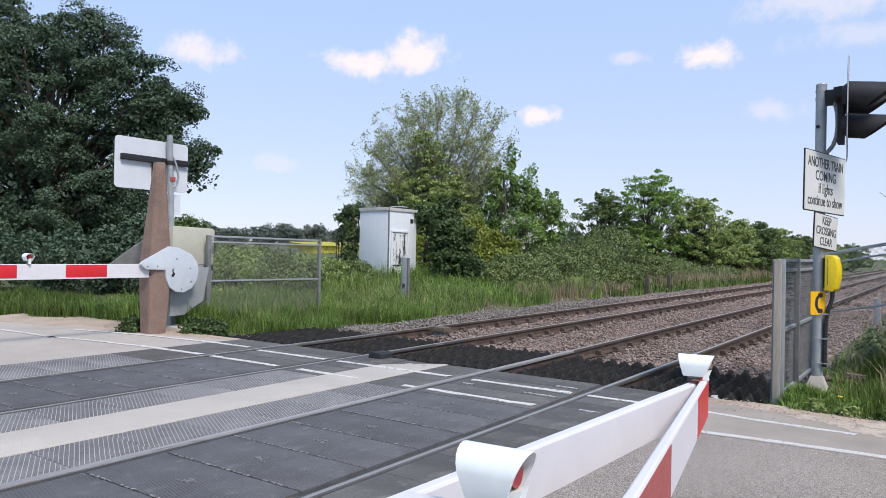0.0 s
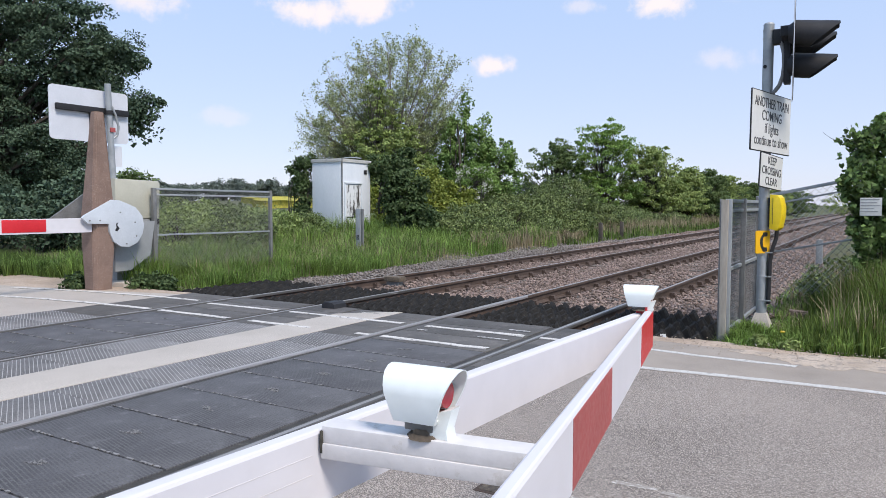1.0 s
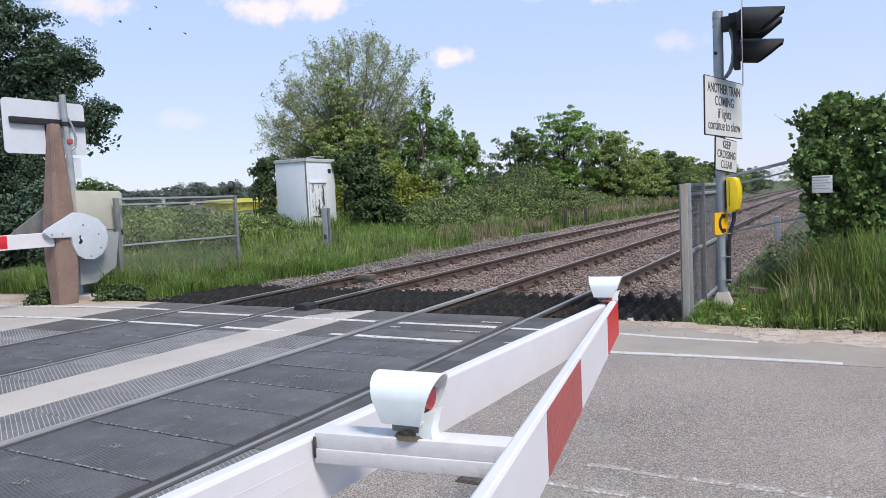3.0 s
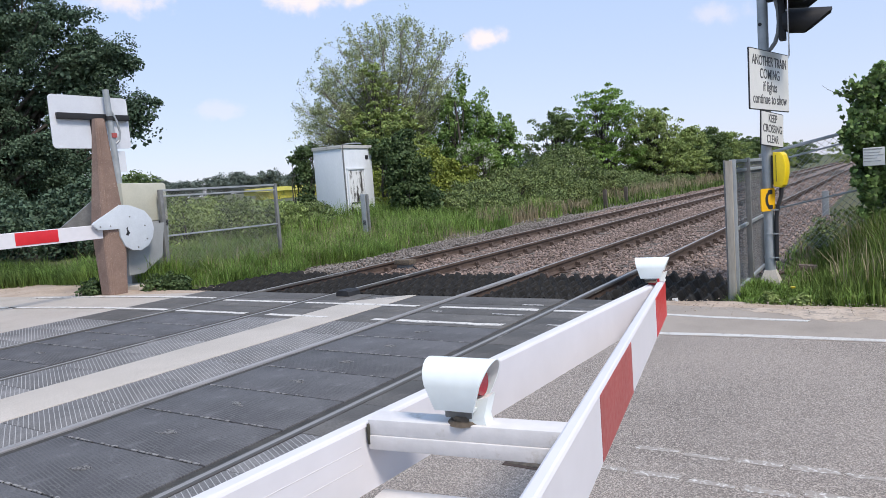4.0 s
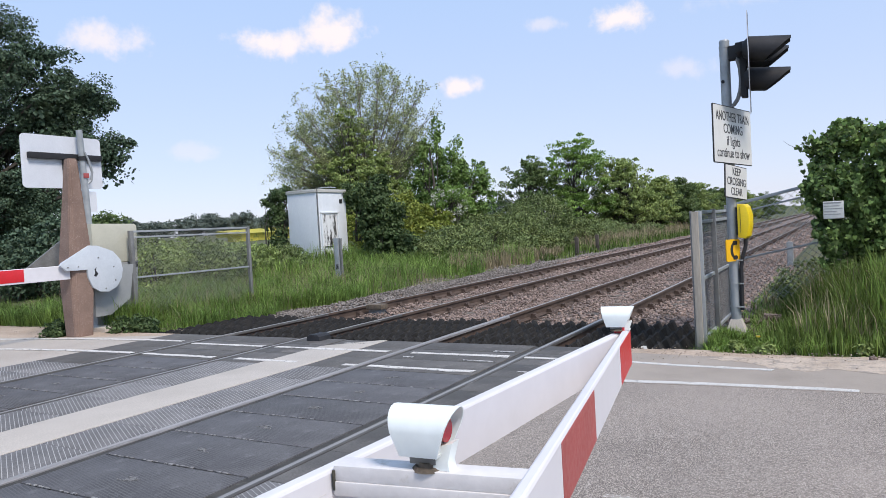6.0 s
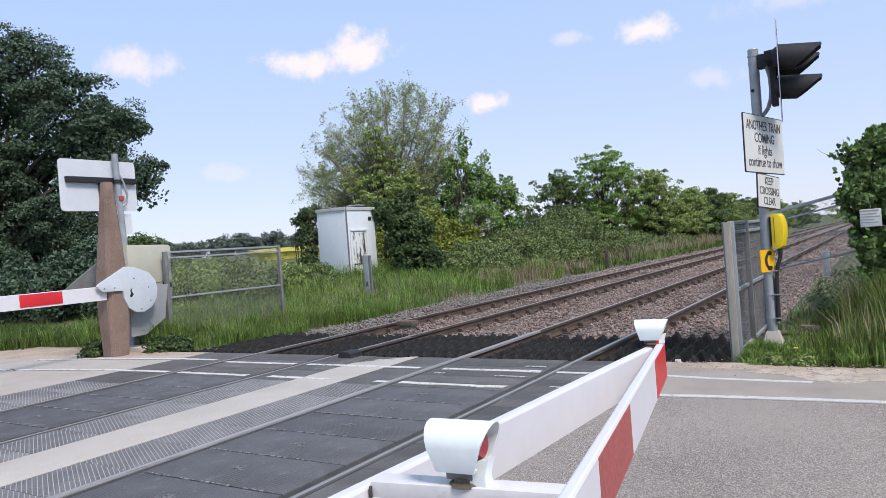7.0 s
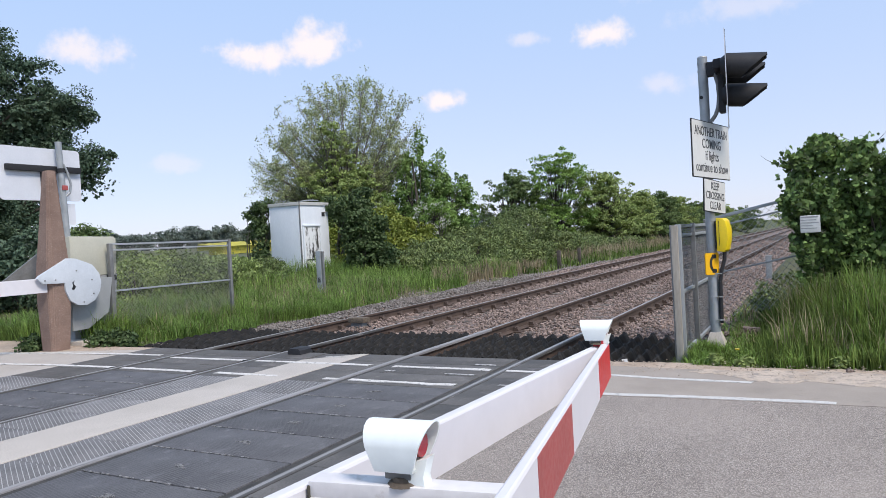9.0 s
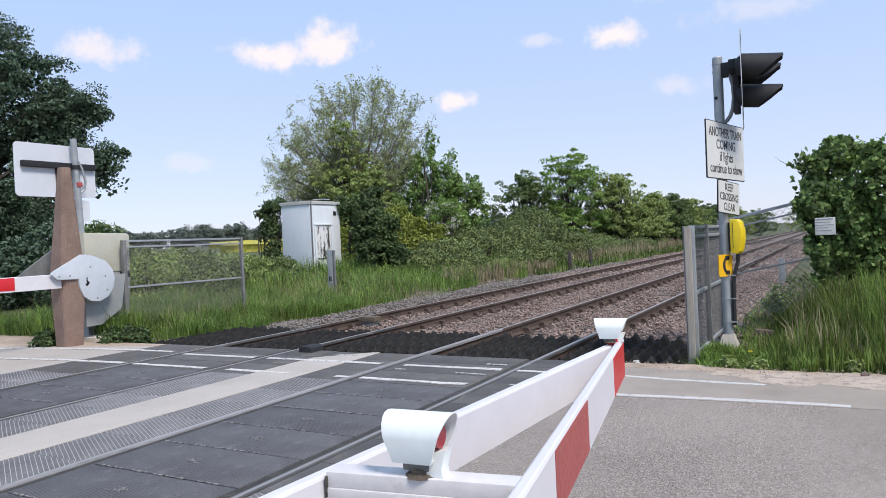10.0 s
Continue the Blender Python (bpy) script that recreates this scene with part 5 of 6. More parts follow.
def visor_lamp(u, v, r, length):
    bm = bmesh.new()
    tube(bm, HEAD @ Vector((-0.05, u, v)), HEAD @ Vector((0.02, u, v)), r * 0.6, r, 18)
    lamp = part("signal_lamp", bm, BLACK, signal, "black signal lamp with long visor")
    bm = bmesh.new()
    n = 24
    rings = []
    for x, rr in ((0.01, r), (0.01, r * 0.93)):
        rings.append([bm.verts.new(HEAD @ Vector((x, u + rr * math.cos(2 * math.pi * i / n), v + rr * math.sin(2 * math.pi * i / n)))) for i in range(n)])
    for rr in (r * 1.04, r * 0.97):
        ring = []
        for i in range(n):
            c, s = math.cos(2 * math.pi * i / n), math.sin(2 * math.pi * i / n)
            reach = length * (1.0 if s > 0.7 else 0.36 + 0.62 * (s + 1) / 1.7)
            ring.append(bm.verts.new(HEAD @ Vector((0.01 + reach, u + rr * c, v + rr * (s if s > 0 else s * 0.95) - 0.13 * reach))))
        rings.append(ring)
    for i in range(n):
        j = (i + 1) % n
        bm.faces.new((rings[0][i], rings[0][j], rings[2][j], rings[2][i]))
        bm.faces.new((rings[1][j], rings[1][i], rings[3][i], rings[3][j]))
        bm.faces.new((rings[2][i], rings[2][j], rings[3][j], rings[3][i]))
    part("visor", bm, BLACK, lamp)
    bm = bmesh.new()
    tube(bm, HEAD @ Vector((0.02, u, v)), HEAD @ Vector((0.035, u, v)), r * 0.9, r * 0.8, 18)
    part("lens", bm, LENS, lamp, "unlit dark lens")


visor_lamp(-0.24, 0.11, 0.125, 0.385)
visor_lamp(0.24, 0.11, 0.125, 0.385)
visor_lamp(0.0, -0.155, 0.122, 0.385)
bm = bmesh.new()
box(bm, 0.04, 0.16, -0.05, 0.05, 2.96, 3.11, 0.012)
box(bm, 0.14, 0.24, -0.30, 0.20, 2.98, 3.08, 0.01)
box(bm, 0.155, 0.215, -0.08, 0.04, 2.55, 3.13, 0.01)
part("bracket", bm, BLACK, signal)
bm = bmesh.new()
pts = [(0.125, -0.03, 2.98), (0.15, -0.03, 2.86), (0.155, -0.03, 2.74), (0.145, -0.03, 2.63), (0.115, -0.03, 2.54), (0.07, -0.03, 2.48), (0.04, -0.03, 2.46)]
for a, b in zip(pts, pts[1:]):
    tube(bm, a, b, 0.021, 0.021, 10)
part("conduit", bm, GALV_DARK, signal)


# ---- hut, bollard and small posts on the verge ----
hut = thing("relay_hut", (-12.1, 17.0, 0.30), "white painted metal relay hut with peeling door, half hidden by ivy", "hut")
HW, HD, HH = 1.22, 1.58, 2.46
bm = box(bmesh.new(), -HW, 0, 0, HD, -0.1, HH, 0.015)
part("body", bm, HUT_PAINT, hut)
bm = box(bmesh.new(), -HW - 0.03, 0.03, -0.03, HD + 0.03, HH, HH + 0.09, 0.015)
box(bm, -HW - 0.03, 0.036, -0.036, HD + 0.03, HH - 0.015, HH + 0.01, 0.004)
roof = part("roof", bm, ROOF_GREY, hut, "weathered grey flat roof")
bm = box(bmesh.new(), 0.0, 0.03, 0.22, 1.02, 0.0, 1.72, 0.006)
door = part("door", bm, HUT_DOOR, hut, "white door with peeling dark paint")
bm = bmesh.new()
box(bm, 0.0, 0.06, 0.16, 1.08, 1.74, 1.80, 0.006)
box(bm, 0.0, 0.05, 0.16, 0.21, 0.0, 1.74, 0.004)
box(bm, 0.0, 0.05, 1.03, 1.07, 0.0, 1.74, 0.004)
part("door_frame", bm, HUT_PAINT, hut)
bm = bmesh.new()
box(bm, 0.03, 0.05, 0.28, 0.98, 0.62, 0.66, 0.002)
box(bm, 0.03, 0.05, 0.62, 0.66, 0.66, 0.84, 0.002)
part("bolt", bm, BLACK, door, "black door bolt")
bm = box(bmesh.new(), 0.0, 0.012, 1.22, 1.38, 2.08, 2.22, 0.002)
part("vent", bm, BLACK, hut, "small dark vent opening")
bm = bmesh.new()
tube(bm, (0.04, 0.02, -0.1), (0.04, 0.02, HH + 0.12), 0.022, 0.022, 8)
part("downpipe", bm, GALV_DARK, hut)
bm = bmesh.new()
limb(bm, (-0.2, 0.4, HH + 0.13), (-0.1, 1.2, HH + 0.16), 0.02, 0.02, 6, 3, 0.02)
part("roof_pipe", bm, GALV, hut)

bollard = thing("marker_post", (-8.78, 13.72, 0.0), "grey galvanised cabinet post standing in long grass", "post")
bm = box(bmesh.new(), -0.10, 0.05, -0.05, 0.05, -0.2, 1.24, 0.012)
part("box_post", bm, GALV, bollard)
bm = box(bmesh.new(), 0.07, 0.12, -0.03, 0.03, -0.3, 1.23, 0.006)
part("stake", bm, GALV_DARK, bollard)
bm = bmesh.new()
for k in range(3):
    box(bm, -0.06 + k * 0.03, -0.045 + k * 0.03, -0.056, -0.05, 0.42, 0.55)
part("label_marks", bm, BLACK, bollard)
for x, y, h in ((-7.0, 27.6, 0.62), (-7.05, 30.6, 0.62)):
    t = thing("wooden_post", (x, y, -0.1), "short dark weathered timber post beside the line", "post", "lineside posts")
    bm = box(bmesh.new(), -0.075, 0.075, -0.06, 0.06, -0.2, h + 0.1, 0.015)
    box(bm, -0.02, 0.02, -0.03, 0.03, h + 0.08, h + 0.14, 0.005)
    part("shaft", bm, TIMBER, t)
t = thing("wooden_post", (1.72, 17.5, -0.2), "small grey concrete post beyond the chain-link fence", "post", "lineside posts")
part("shaft", box(bmesh.new(), -0.07, 0.07, -0.06, 0.06, -0.2, 0.75, 0.02), PLATE, t)
bm = bmesh.new()
for x, y, z, s, a in ((2.06, 7.75, 0.02, 0.11, 10), (2.27, 7.8, 0.02, 0.10, -8), (2.14, 7.8, 0.09, 0.10, 5)):
    box(bm, -s, s, -0.05, 0.05, -0.035, 0.035, 0.008, pose(x, y, z, 0, 4, a))
tagged(part("rubble_bricks", bm, BALLAST_BED), "loose brown weathered bricks behind the signal pole", "rubble")


# ---- vegetation ----
def bush(base, lobes, clumps, per, radius, leaf, mat, label, group="", hollow=0.5, aspect=0.6, stems=18, name="bush", stem_r=0.03):
    t = thing(name, base, label, "bush", group)
    centres, pts, out = shells(lobes, clumps, per, radius, hollow)
    over = pts[:, 2] > -0.1
    pts, out = pts[over], out[over]
    bm = bmesh.new()
    for c in centres[:stems]:
        limb(bm, (c[0] * 0.35, c[1] * 0.35, -0.15), (c[0], c[1], max(c[2], min(0.2, stem_r * 7))), stem_r, stem_r * 0.2, 5, 3, 0.08)
    tagged(part("stem_tangle", bm, BARK, t), kind="stuff")
    part("foliage", leaves_mesh("foliage", pts, leaf, aspect, out=out), mat, t)
    return t


tree("oak_tree", (-28.6, 14.2, 0.3), 12.0, [(-0.6, -0.45, 7.2, 4.0, 4.0, 3.9), (2.9, 2.0, 7.7, 2.0, 2.0, 1.8), (4.0, 2.8, 7.2, 1.25, 1.25, 1.0), (1.3, 0.85, 9.5, 2.0, 2.0, 1.8), (4.6, 3.2, 5.3, 1.0, 1.0, 0.55), (5.35, 3.75, 5.0, 0.55, 0.55, 0.45), (5.1, 3.55, 5.05, 0.6, 0.6, 0.5), (4.4, 3.1, 5.2, 0.9, 0.9, 0.7), (5.0, 3.5, 4.7, 0.5, 0.5, 0.5), (5.2, 3.65, 4.25, 0.35, 0.35, 0.45), (0.4, 0.3, 3.3, 3.5, 3.5, 3.2), (3.2, 2.2, 5.9, 1.6, 1.6, 1.2), (4.0, 2.8, 6.0, 1.2, 1.2, 0.9), (-4.2, -3.0, 6.2, 4.2, 4.2, 5.0), (2.3, 1.6, 3.6, 1.9, 1.9, 2.2), (-2.2, -1.6, 9.9, 2.6, 2.6, 2.2), (5.7, 4.0, 4.95, 0.4, 0.4, 0.35), (4.6, 3.2, 7.0, 0.9, 0.9, 0.7), (-1.0, -0.7, 1.6, 4.2, 4.2, 1.8)],
     1050, 260, 0.38, 0.108, LEAF_OAK, "large dark green broadleaved tree with dense crown", 0.6, hollow=0.5, limbs=140, flat=0.6, aspect=0.7, inner=200)
tree("oak_tree", (-37, 4, 0.3), 13.0, [(0, 0, 6.5, 7, 7, 5.5), (0, 0, 3, 7, 7, 3)], 200, 90, 0.7, 0.34, LEAF_OAK, "large dark green tree behind the road", 0.6, hollow=0.4)
AIMS = [(-4.4, 5.6), (-4.0, 4.5), (-3.5, 6.7), (-2.8, 7.7), (-1.9, 8.3), (-0.9, 8.9), (0.1, 9.25), (1.0, 9.3), (1.9, 8.8), (2.6, 7.9), (2.9, 6.8), (2.7, 5.6), (-3.6, 3.6), (2.3, 4.5)]
open_tree("sparse_tree", (-16.7, 26.0, 0.3),
          [((0.99 if a > 0 else 0.76) * a - 0.48 * b, (0.52 if a > 0 else 0.42) * a + 0.88 * b, 0.9 * z * (1 - 0.02 * abs(b))) for a, z in AIMS for b in (-1.3, 0.2, 1.5)]
          + [(0.88 * a, 0.48 * a + rng.uniform(-2.2, 2.2), rng.uniform(4.0, 6.8)) for a in np.linspace(-2.4, 2.2, 14)],
          "spring tree with thin young leaves and bare grey twigs", LEAF_SPRING, TWIG, 0.085, 0.22, 11, 7, 13)


def along(rows):
    """Lobes given as offset along the row of trees, depth, height, radius and half height."""
    return [(0.876 * a - 0.483 * b, 0.483 * a + 0.876 * b, z, r, r, h) for a, b, z, r, h in rows]


tree("young_tree", (-15.8, 24.2, 0.3), 6.9, along([(-0.1, 0, 5.9, 0.55, 0.9), (0, 0, 4.7, 1.0, 1.0), (-0.8, 0, 3.7, 0.8, 0.8), (0.9, 0, 3.8, 0.9, 0.9), (1.5, 0, 2.8, 1.0, 0.9), (0.2, 0, 2.6, 1.6, 1.0), (0.3, -0.6, 3.2, 1.3, 1.0), (-0.5, -0.5, 2.4, 1.1, 0.9)]),
     430, 50, 0.16, 0.125, LEAF_MID, "broadleaved tree with olive green leaves", 0.14, limbs=200, hollow=0.15, flat=0.4, group="lineside trees")
tree("young_tree", (-12.9, 26.6, 0.2), 6.5, along([(0, 0, 5.5, 0.22, 0.8), (-0.3, 0, 4.1, 0.75, 1.1), (0.5, 0, 3.6, 0.8, 1.2), (0.85, 0, 4.5, 0.22, 0.6), (1.3, 0, 3.2, 0.7, 1.0), (1.95, 0, 3.4, 0.25, 0.7), (2.05, 0, 2.4, 0.45, 0.8), (-1.0, 0, 2.9, 0.9, 1.2), (0.5, 0, 1.8, 1.7, 1.1)]),
     430, 58, 0.135, 0.13, LEAF_LEAFY, "pointed deep green tree with upright leafy shoots", 0.12, limbs=150, hollow=0.3, flat=1.3, group="lineside trees")
bush((-13.0, 23.0, 0.3), [(0, 0, 1.4, 1.3, 1.3, 1.3), (0.9, 0.6, 1.1, 1.2, 1.2, 1.0), (-1.2, -0.7, 1.0, 1.1, 1.0, 1.0)], 230, 60, 0.2, 0.12, LEAF_YELLOW, "yellow-green shrub behind the hut", "lineside bushes")
bush((-11.7, 25.3, 0.3), [(0, 0, 2.0, 0.9, 0.9, 0.9)], 60, 50, 0.16, 0.09, LEAF_FRESH, "hawthorn bush with white blossom", "lineside bushes")
b = bush((-11.6, 25.0, 0.3), [(0, 0, 2.0, 0.8, 0.8, 0.8)], 45, 22, 0.10, 0.06, BLOSSOM, "small white blossom clusters on hawthorn", "lineside bushes")
# ivy round the hut
bush((-11.2, 19.0, 0.2), [(0, 0, 1.4, 0.55, 0.5, 1.4), (-0.4, 0.3, 1.9, 0.5, 0.5, 0.95), (0.25, 0.3, 0.8, 0.6, 0.55, 0.8), (0.75, 0.5, 0.5, 0.5, 0.5, 0.6), (-0.1, 0.5, 2.6, 0.35, 0.4, 0.5), (0.5, 0.4, 1.7, 0.35, 0.4, 0.5)], 360, 55, 0.14, 0.11, LEAF_DARK, "dark ivy mass growing beside the hut", "ivy", 0.3)
bush((-14.05, 17.0, 0.3), [(0.3, 0, 1.2, 0.2, 0.25, 1.2), (0.35, 0.2, 2.45, 0.35, 0.3, 0.25), (0.1, 0, 2.15, 0.3, 0.25, 0.35), (-0.05, 0, 1.6, 0.12, 0.2, 0.3)], 105, 42, 0.13, 0.10, LEAF_DARK, "dark ivy climbing the back of the hut", "ivy", 0.4)
bush((-12.2, 18.9, 1.2), [(0, 0, 1.45, 1.0, 0.4, 0.4), (0.6, 0, 1.3, 0.8, 0.5, 0.5)], 60, 45, 0.13, 0.10, LEAF_DARK, "dark ivy over the hut roof edge", "ivy", 0.3, stems=6)
# brambles along the line
for x, y, r, h in ((-9.3, 22.0, 0.8, 0.7), (-8.9, 25.4, 0.7, 0.7), (-8.8, 28.6, 0.9, 0.95), (-10.4, 20.8, 1.2, 0.9), (-10.7, 23.1, 1.4, 1.3), (-10.5, 25.6, 1.5, 1.75), (-10.2, 28.4, 1.7, 1.75), (-10.6, 31.6, 2.0, 2.6), (-9.6, 34.2, 1.5, 1.4), (-9.5, 38.2, 0.9, 0.8), (-10.0, 43.0, 1.2, 0.9), (-8.9, 47.5, 1.0, 0.7), (-12.6, 36.5, 1.9, 1.9), (-12.4, 41.0, 1.8, 1.3), (-12.2, 46.0, 2.0, 1.2)):
    bush((x, y, 0.0), [(0, 0, h * 0.4, r, r * 1.15, h * 0.6), (0.2, 0.4, h * 0.6, r * 0.75, r, h * 0.4)], 190, 62, 0.22, 0.095, LEAF_BRAMBLE, "rounded bramble thicket beside the line", "brambles", 0.72, stems=30)
# hedge behind the far fence, shrubs on the bank
for x, y, r, h, mat in ((-10.9, 11.6, 0.8, 1.2, LEAF_BRAMBLE), (-11.6, 13.2, 0.9, 1.2, LEAF_MID), (-11.4, 14.4, 0.7, 0.95, LEAF_BRAMBLE), (-12.6, 15.6, 0.9, 1.0, LEAF_BRAMBLE), (-12.5, 16.0, 0.4, 0.7, LEAF_MID), (-13.2, 13.6, 1.0, 1.25, LEAF_BRAMBLE), (-14.6, 15.2, 1.0, 1.05, LEAF_MID), (-12.4, 10.9, 0.9, 1.25, LEAF_MID)):
    bush((x, y, 0.1), [(0, 0, h * 0.45, r, r, h * 0.5)], 80, 50, 0.16, 0.08, mat, "low tangled hedge behind the mesh fence", "hedge", 0.6)
# bank shrubs take darker leaf materials as painted shade beneath the big tree
for x, y, r, h in ((-15.9, 10.6, 1.1, 2.3), (-17.2, 10.0, 1.3, 1.9), (-14.9, 11.3, 0.8, 2.2), (-19.5, 9.5, 1.6, 1.7), (-22, 8, 1.8, 1.6)):
    bush((x, y, 0.0), [(0, 0, h * 0.5, r, r, h * 0.5)], 110, 50, 0.2, 0.12, LEAF_DEEP if x > -15.5 else LEAF_OAK, "leafy green shrub on the bank", "bank shrubs", 0.5)
# trees along the line further off
for x, y, h, r, mat, name in ((-14.0, 48.6, 7.6, 2.9, LEAF_FRESH, "fresh green lineside tree beyond the brambles"), (-16.9, 46.8, 6.0, 2.7, LEAF_DEEP, "dark green lineside tree beyond the brambles"), (-11.2, 50.5, 6.0, 2.3, LEAF_MID, "green lineside tree beyond the brambles"), (-9.8, 54.0, 4.4, 1.8, LEAF_MID, "green lineside tree beyond the brambles"),
                              (-9.4, 60.0, 4.3, 2.0, LEAF_DEEP, "green lineside tree beyond the brambles"), (-9.6, 68.0, 4.2, 2.4, LEAF_MID, "green lineside tree beyond the brambles"), (-9.0, 78.0, 3.9, 2.4, LEAF_DEEP, "green lineside tree beyond the brambles"), (-8.5, 92.0, 3.7, 2.8, LEAF_MID, "green lineside tree beyond the brambles"), (-8.0, 112.0, 3.7, 3.5, LEAF_DEEP, "green lineside tree beyond the brambles")):
    tree("lineside_tree", (x, y, 0), h, [(0, 0, h * 0.58, r, r, h * 0.40), (0.3, 0.2, h * 0.8, r * 0.5, r * 0.5, h * 0.2), (0, 0, h * 0.3, r * 1.05, r * 1.05, h * 0.3)], 320, 66, 0.26, 0.16, mat, name, 0.14, group="lineside trees", limbs=160, hollow=0.2, flat=0.55)
for x, y, r, h in ((-0.5, 135, 5, 4.5), (4.5, 120, 4, 4.0), (5.0, 60, 2.2, 2.6), (5.6, 44, 2.0, 2.5), (5.0, 80, 2.5, 3.0), (4.8, 98, 3, 3.4), (5.2, 32, 1.6, 2.2), (5.0, 24, 1.4, 2.0), (4.6, 17.5, 1.3, 1.9)):
    bush((x, y, 0), [(0, 0, h * 0.45, r, r, h * 0.52)], 130, 50, 0.3, 0.2, LEAF_MID, "green rounded bush beside the line", "lineside bushes", 0.5)
HEDGE_ROW = [(-16.7, 12.7, 1.75), (-15.1, 12.3, 1.7), (-15.6, 13.4, 1.6), (-14.1, 12.9, 1.55), (-14.6, 14.0, 1.5), (-13.1, 13.5, 1.3), (-13.5, 14.7, 1.2), (-12.6, 14.3, 0.95), (-13.3, 15.6, 1.1), (-14.6, 17.0, 1.0), (-13.9, 16.2, 0.9)]
# distant wood edge; the haze before it is mixed into its leaf colour
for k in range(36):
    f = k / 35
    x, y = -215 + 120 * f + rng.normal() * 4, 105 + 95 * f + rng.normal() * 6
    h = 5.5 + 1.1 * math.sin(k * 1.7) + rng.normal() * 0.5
    tree("distant_tree", (x, y, 2.2), h, [(0, 0, h * 0.5, 6.5, 6.5, h * 0.5), (2, 1, h * 0.7, 4, 4, h * 0.3)], 70, 60, 0.9, 0.6, LEAF_FAR_HAZED, "distant haze-tinted tree of a wood edge", 0.3, group="distant trees", limbs=8, hollow=0.5)
for k in range(9):
    f = k / 8
    bush((-58 + 26 * f, 30 + 19 * f, 0.1), [(0, 0, 0.25, 2.6, 2.0, 0.4)], 70, 45, 0.3, 0.16, LEAF_BRAMBLE, "field hedge in front of the yellow crop", "field hedge", 0.4)
for k, (x, y, h) in enumerate(HEDGE_ROW):
    bush((x, y, 0.1), [(0, 0, h * 0.4, 1.0, 0.8, h * 0.48), (0.4, 0.2, h * 0.3, 0.9, 0.8, h * 0.4)], 150, 60, 0.17, 0.09, LEAF_BRAMBLE if k % 3 else LEAF_MID, "tangled hedge between the verge and the crop", "hedge", 0.4)
# flowering field
fx, fy = np.meshgrid(np.linspace(-190, -70, 40), np.linspace(60, 175, 40))
fv = np.column_stack([fx.ravel(), fy.ravel(), (ground_z(fx, fy) + 1.0).ravel() + rng.normal(size=fx.size) * 0.16])
keep = (np.arange(39)[:, None] * 40 + np.arange(39)[None, :]).ravel()
keep = keep[(fv[keep, 0] - 2.9) > -1.07 * (fv[keep, 1] + 1.4)]
fv = np.vstack([fv, fv - (0, 0, 1.1)])
rim = np.vstack([np.column_stack([keep + a, keep + b, keep + b + 1600, keep + a + 1600]) for a, b in ((0, 1), (1, 41), (41, 40), (40, 0))])
field = part("rapeseed_field", raw_mesh("rapeseed_field", fv, np.full(len(keep) + len(rim), 4), np.vstack([np.column_stack([keep, keep + 1, keep + 41, keep + 40]), rim]).ravel()), RAPE)
tagged(field, "bright yellow flowering rapeseed field", "field", kind="stuff")

# ivy hedge beside the near road, over a dark core of stems
ivy = thing("ivy_hedge", (3.84, 8.75, 0.2), "tall ivy-covered hedge with broad leaves in lit and shaded tones", "hedge")


def ivy_wall(count, inward):
    """Leaf places over the front, top and end of a rough hedge block, in clumps, relative to the hedge's base."""
    u = rng.uniform(-1.45, 3.6, count)
    v = rng.uniform(0.0, 2.3, count) ** 0.95
    bulge = np.array([noise.noise((a * 1.3, b * 1.5, 0.0)) + 0.8 * noise.noise((a * 3.1, b * 3.3, 5.0)) + 0.7 * noise.noise((a * 8, b * 8, 2.0)) for a, b in zip(u, v)])
    edge = -1.34 + 0.55 * np.clip(1.15 - v, 0, 1) + 0.22 * bulge
    crown = 1.98 + 0.36 * np.array([noise.noise((a * 1.7, 3.3, 0.0)) + 0.5 * noise.noise((a * 5.1, 1.3, 0.0)) for a in u])
    ok = (u > edge) & (v < crown)
    depth = -0.62 + 0.30 * bulge + np.clip(v - 1.5, 0, 1) * 0.5 + inward * rng.random(count) ** 2
    return np.column_stack([u, depth + rng.normal(size=count) * 0.03, v])[ok]


pts = np.vstack([ivy_wall(42000, 0.25), ivy_wall(8000, 0.9)])
centres = pts[rng.choice(len(pts), 420)]
sprays = np.vstack([c + (rng.normal(size=(14, 3)) * 0.04 + np.linspace(0, 1, 14)[:, None] * (rng.normal() * 0.10 - 0.06, rng.normal() * 0.05, rng.uniform(0.02, 0.18))) for c in centres if c[2] > 1.75 or (c[0] < -0.95 and c[2] > 0.9)])
pts = np.vstack([pts, sprays])
bm = bmesh.new()
for c in centres[:120]:
    if c[0] < -0.7:
        continue
    limb(bm, (c[0] * 0.8, 0.0, -0.3), (c[0], c[1] + 0.1, c[2] - 0.05), 0.03, 0.005, 5, 4, 0.06)
for c in centres:
    if c[2] > 1.75:
        limb(bm, c, Vector(c) + Vector((rng.normal() * 0.12 - 0.08, rng.normal() * 0.08, 0.14)), 0.004, 0.0015, 4, 3, 0.1)
tagged(part("stem_tangle", bm, BARK, ivy), kind="stuff")
facing = np.column_stack([-0.25 + 0.15 * np.sin(pts[:, 0] * 4), np.full(len(pts), -0.75), np.full(len(pts), 0.55)])
part("leaf_cover", ivy_mesh("leaf_cover", pts, 0.053, facing), LEAF_IVY, ivy)
_, inner, _ = shells([(0.4, 0.1, 0.9, 1.6, 0.40, 0.95), (2.4, 0.1, 0.9, 1.4, 0.4, 0.95)], 220, 34, 0.12, 0.1)
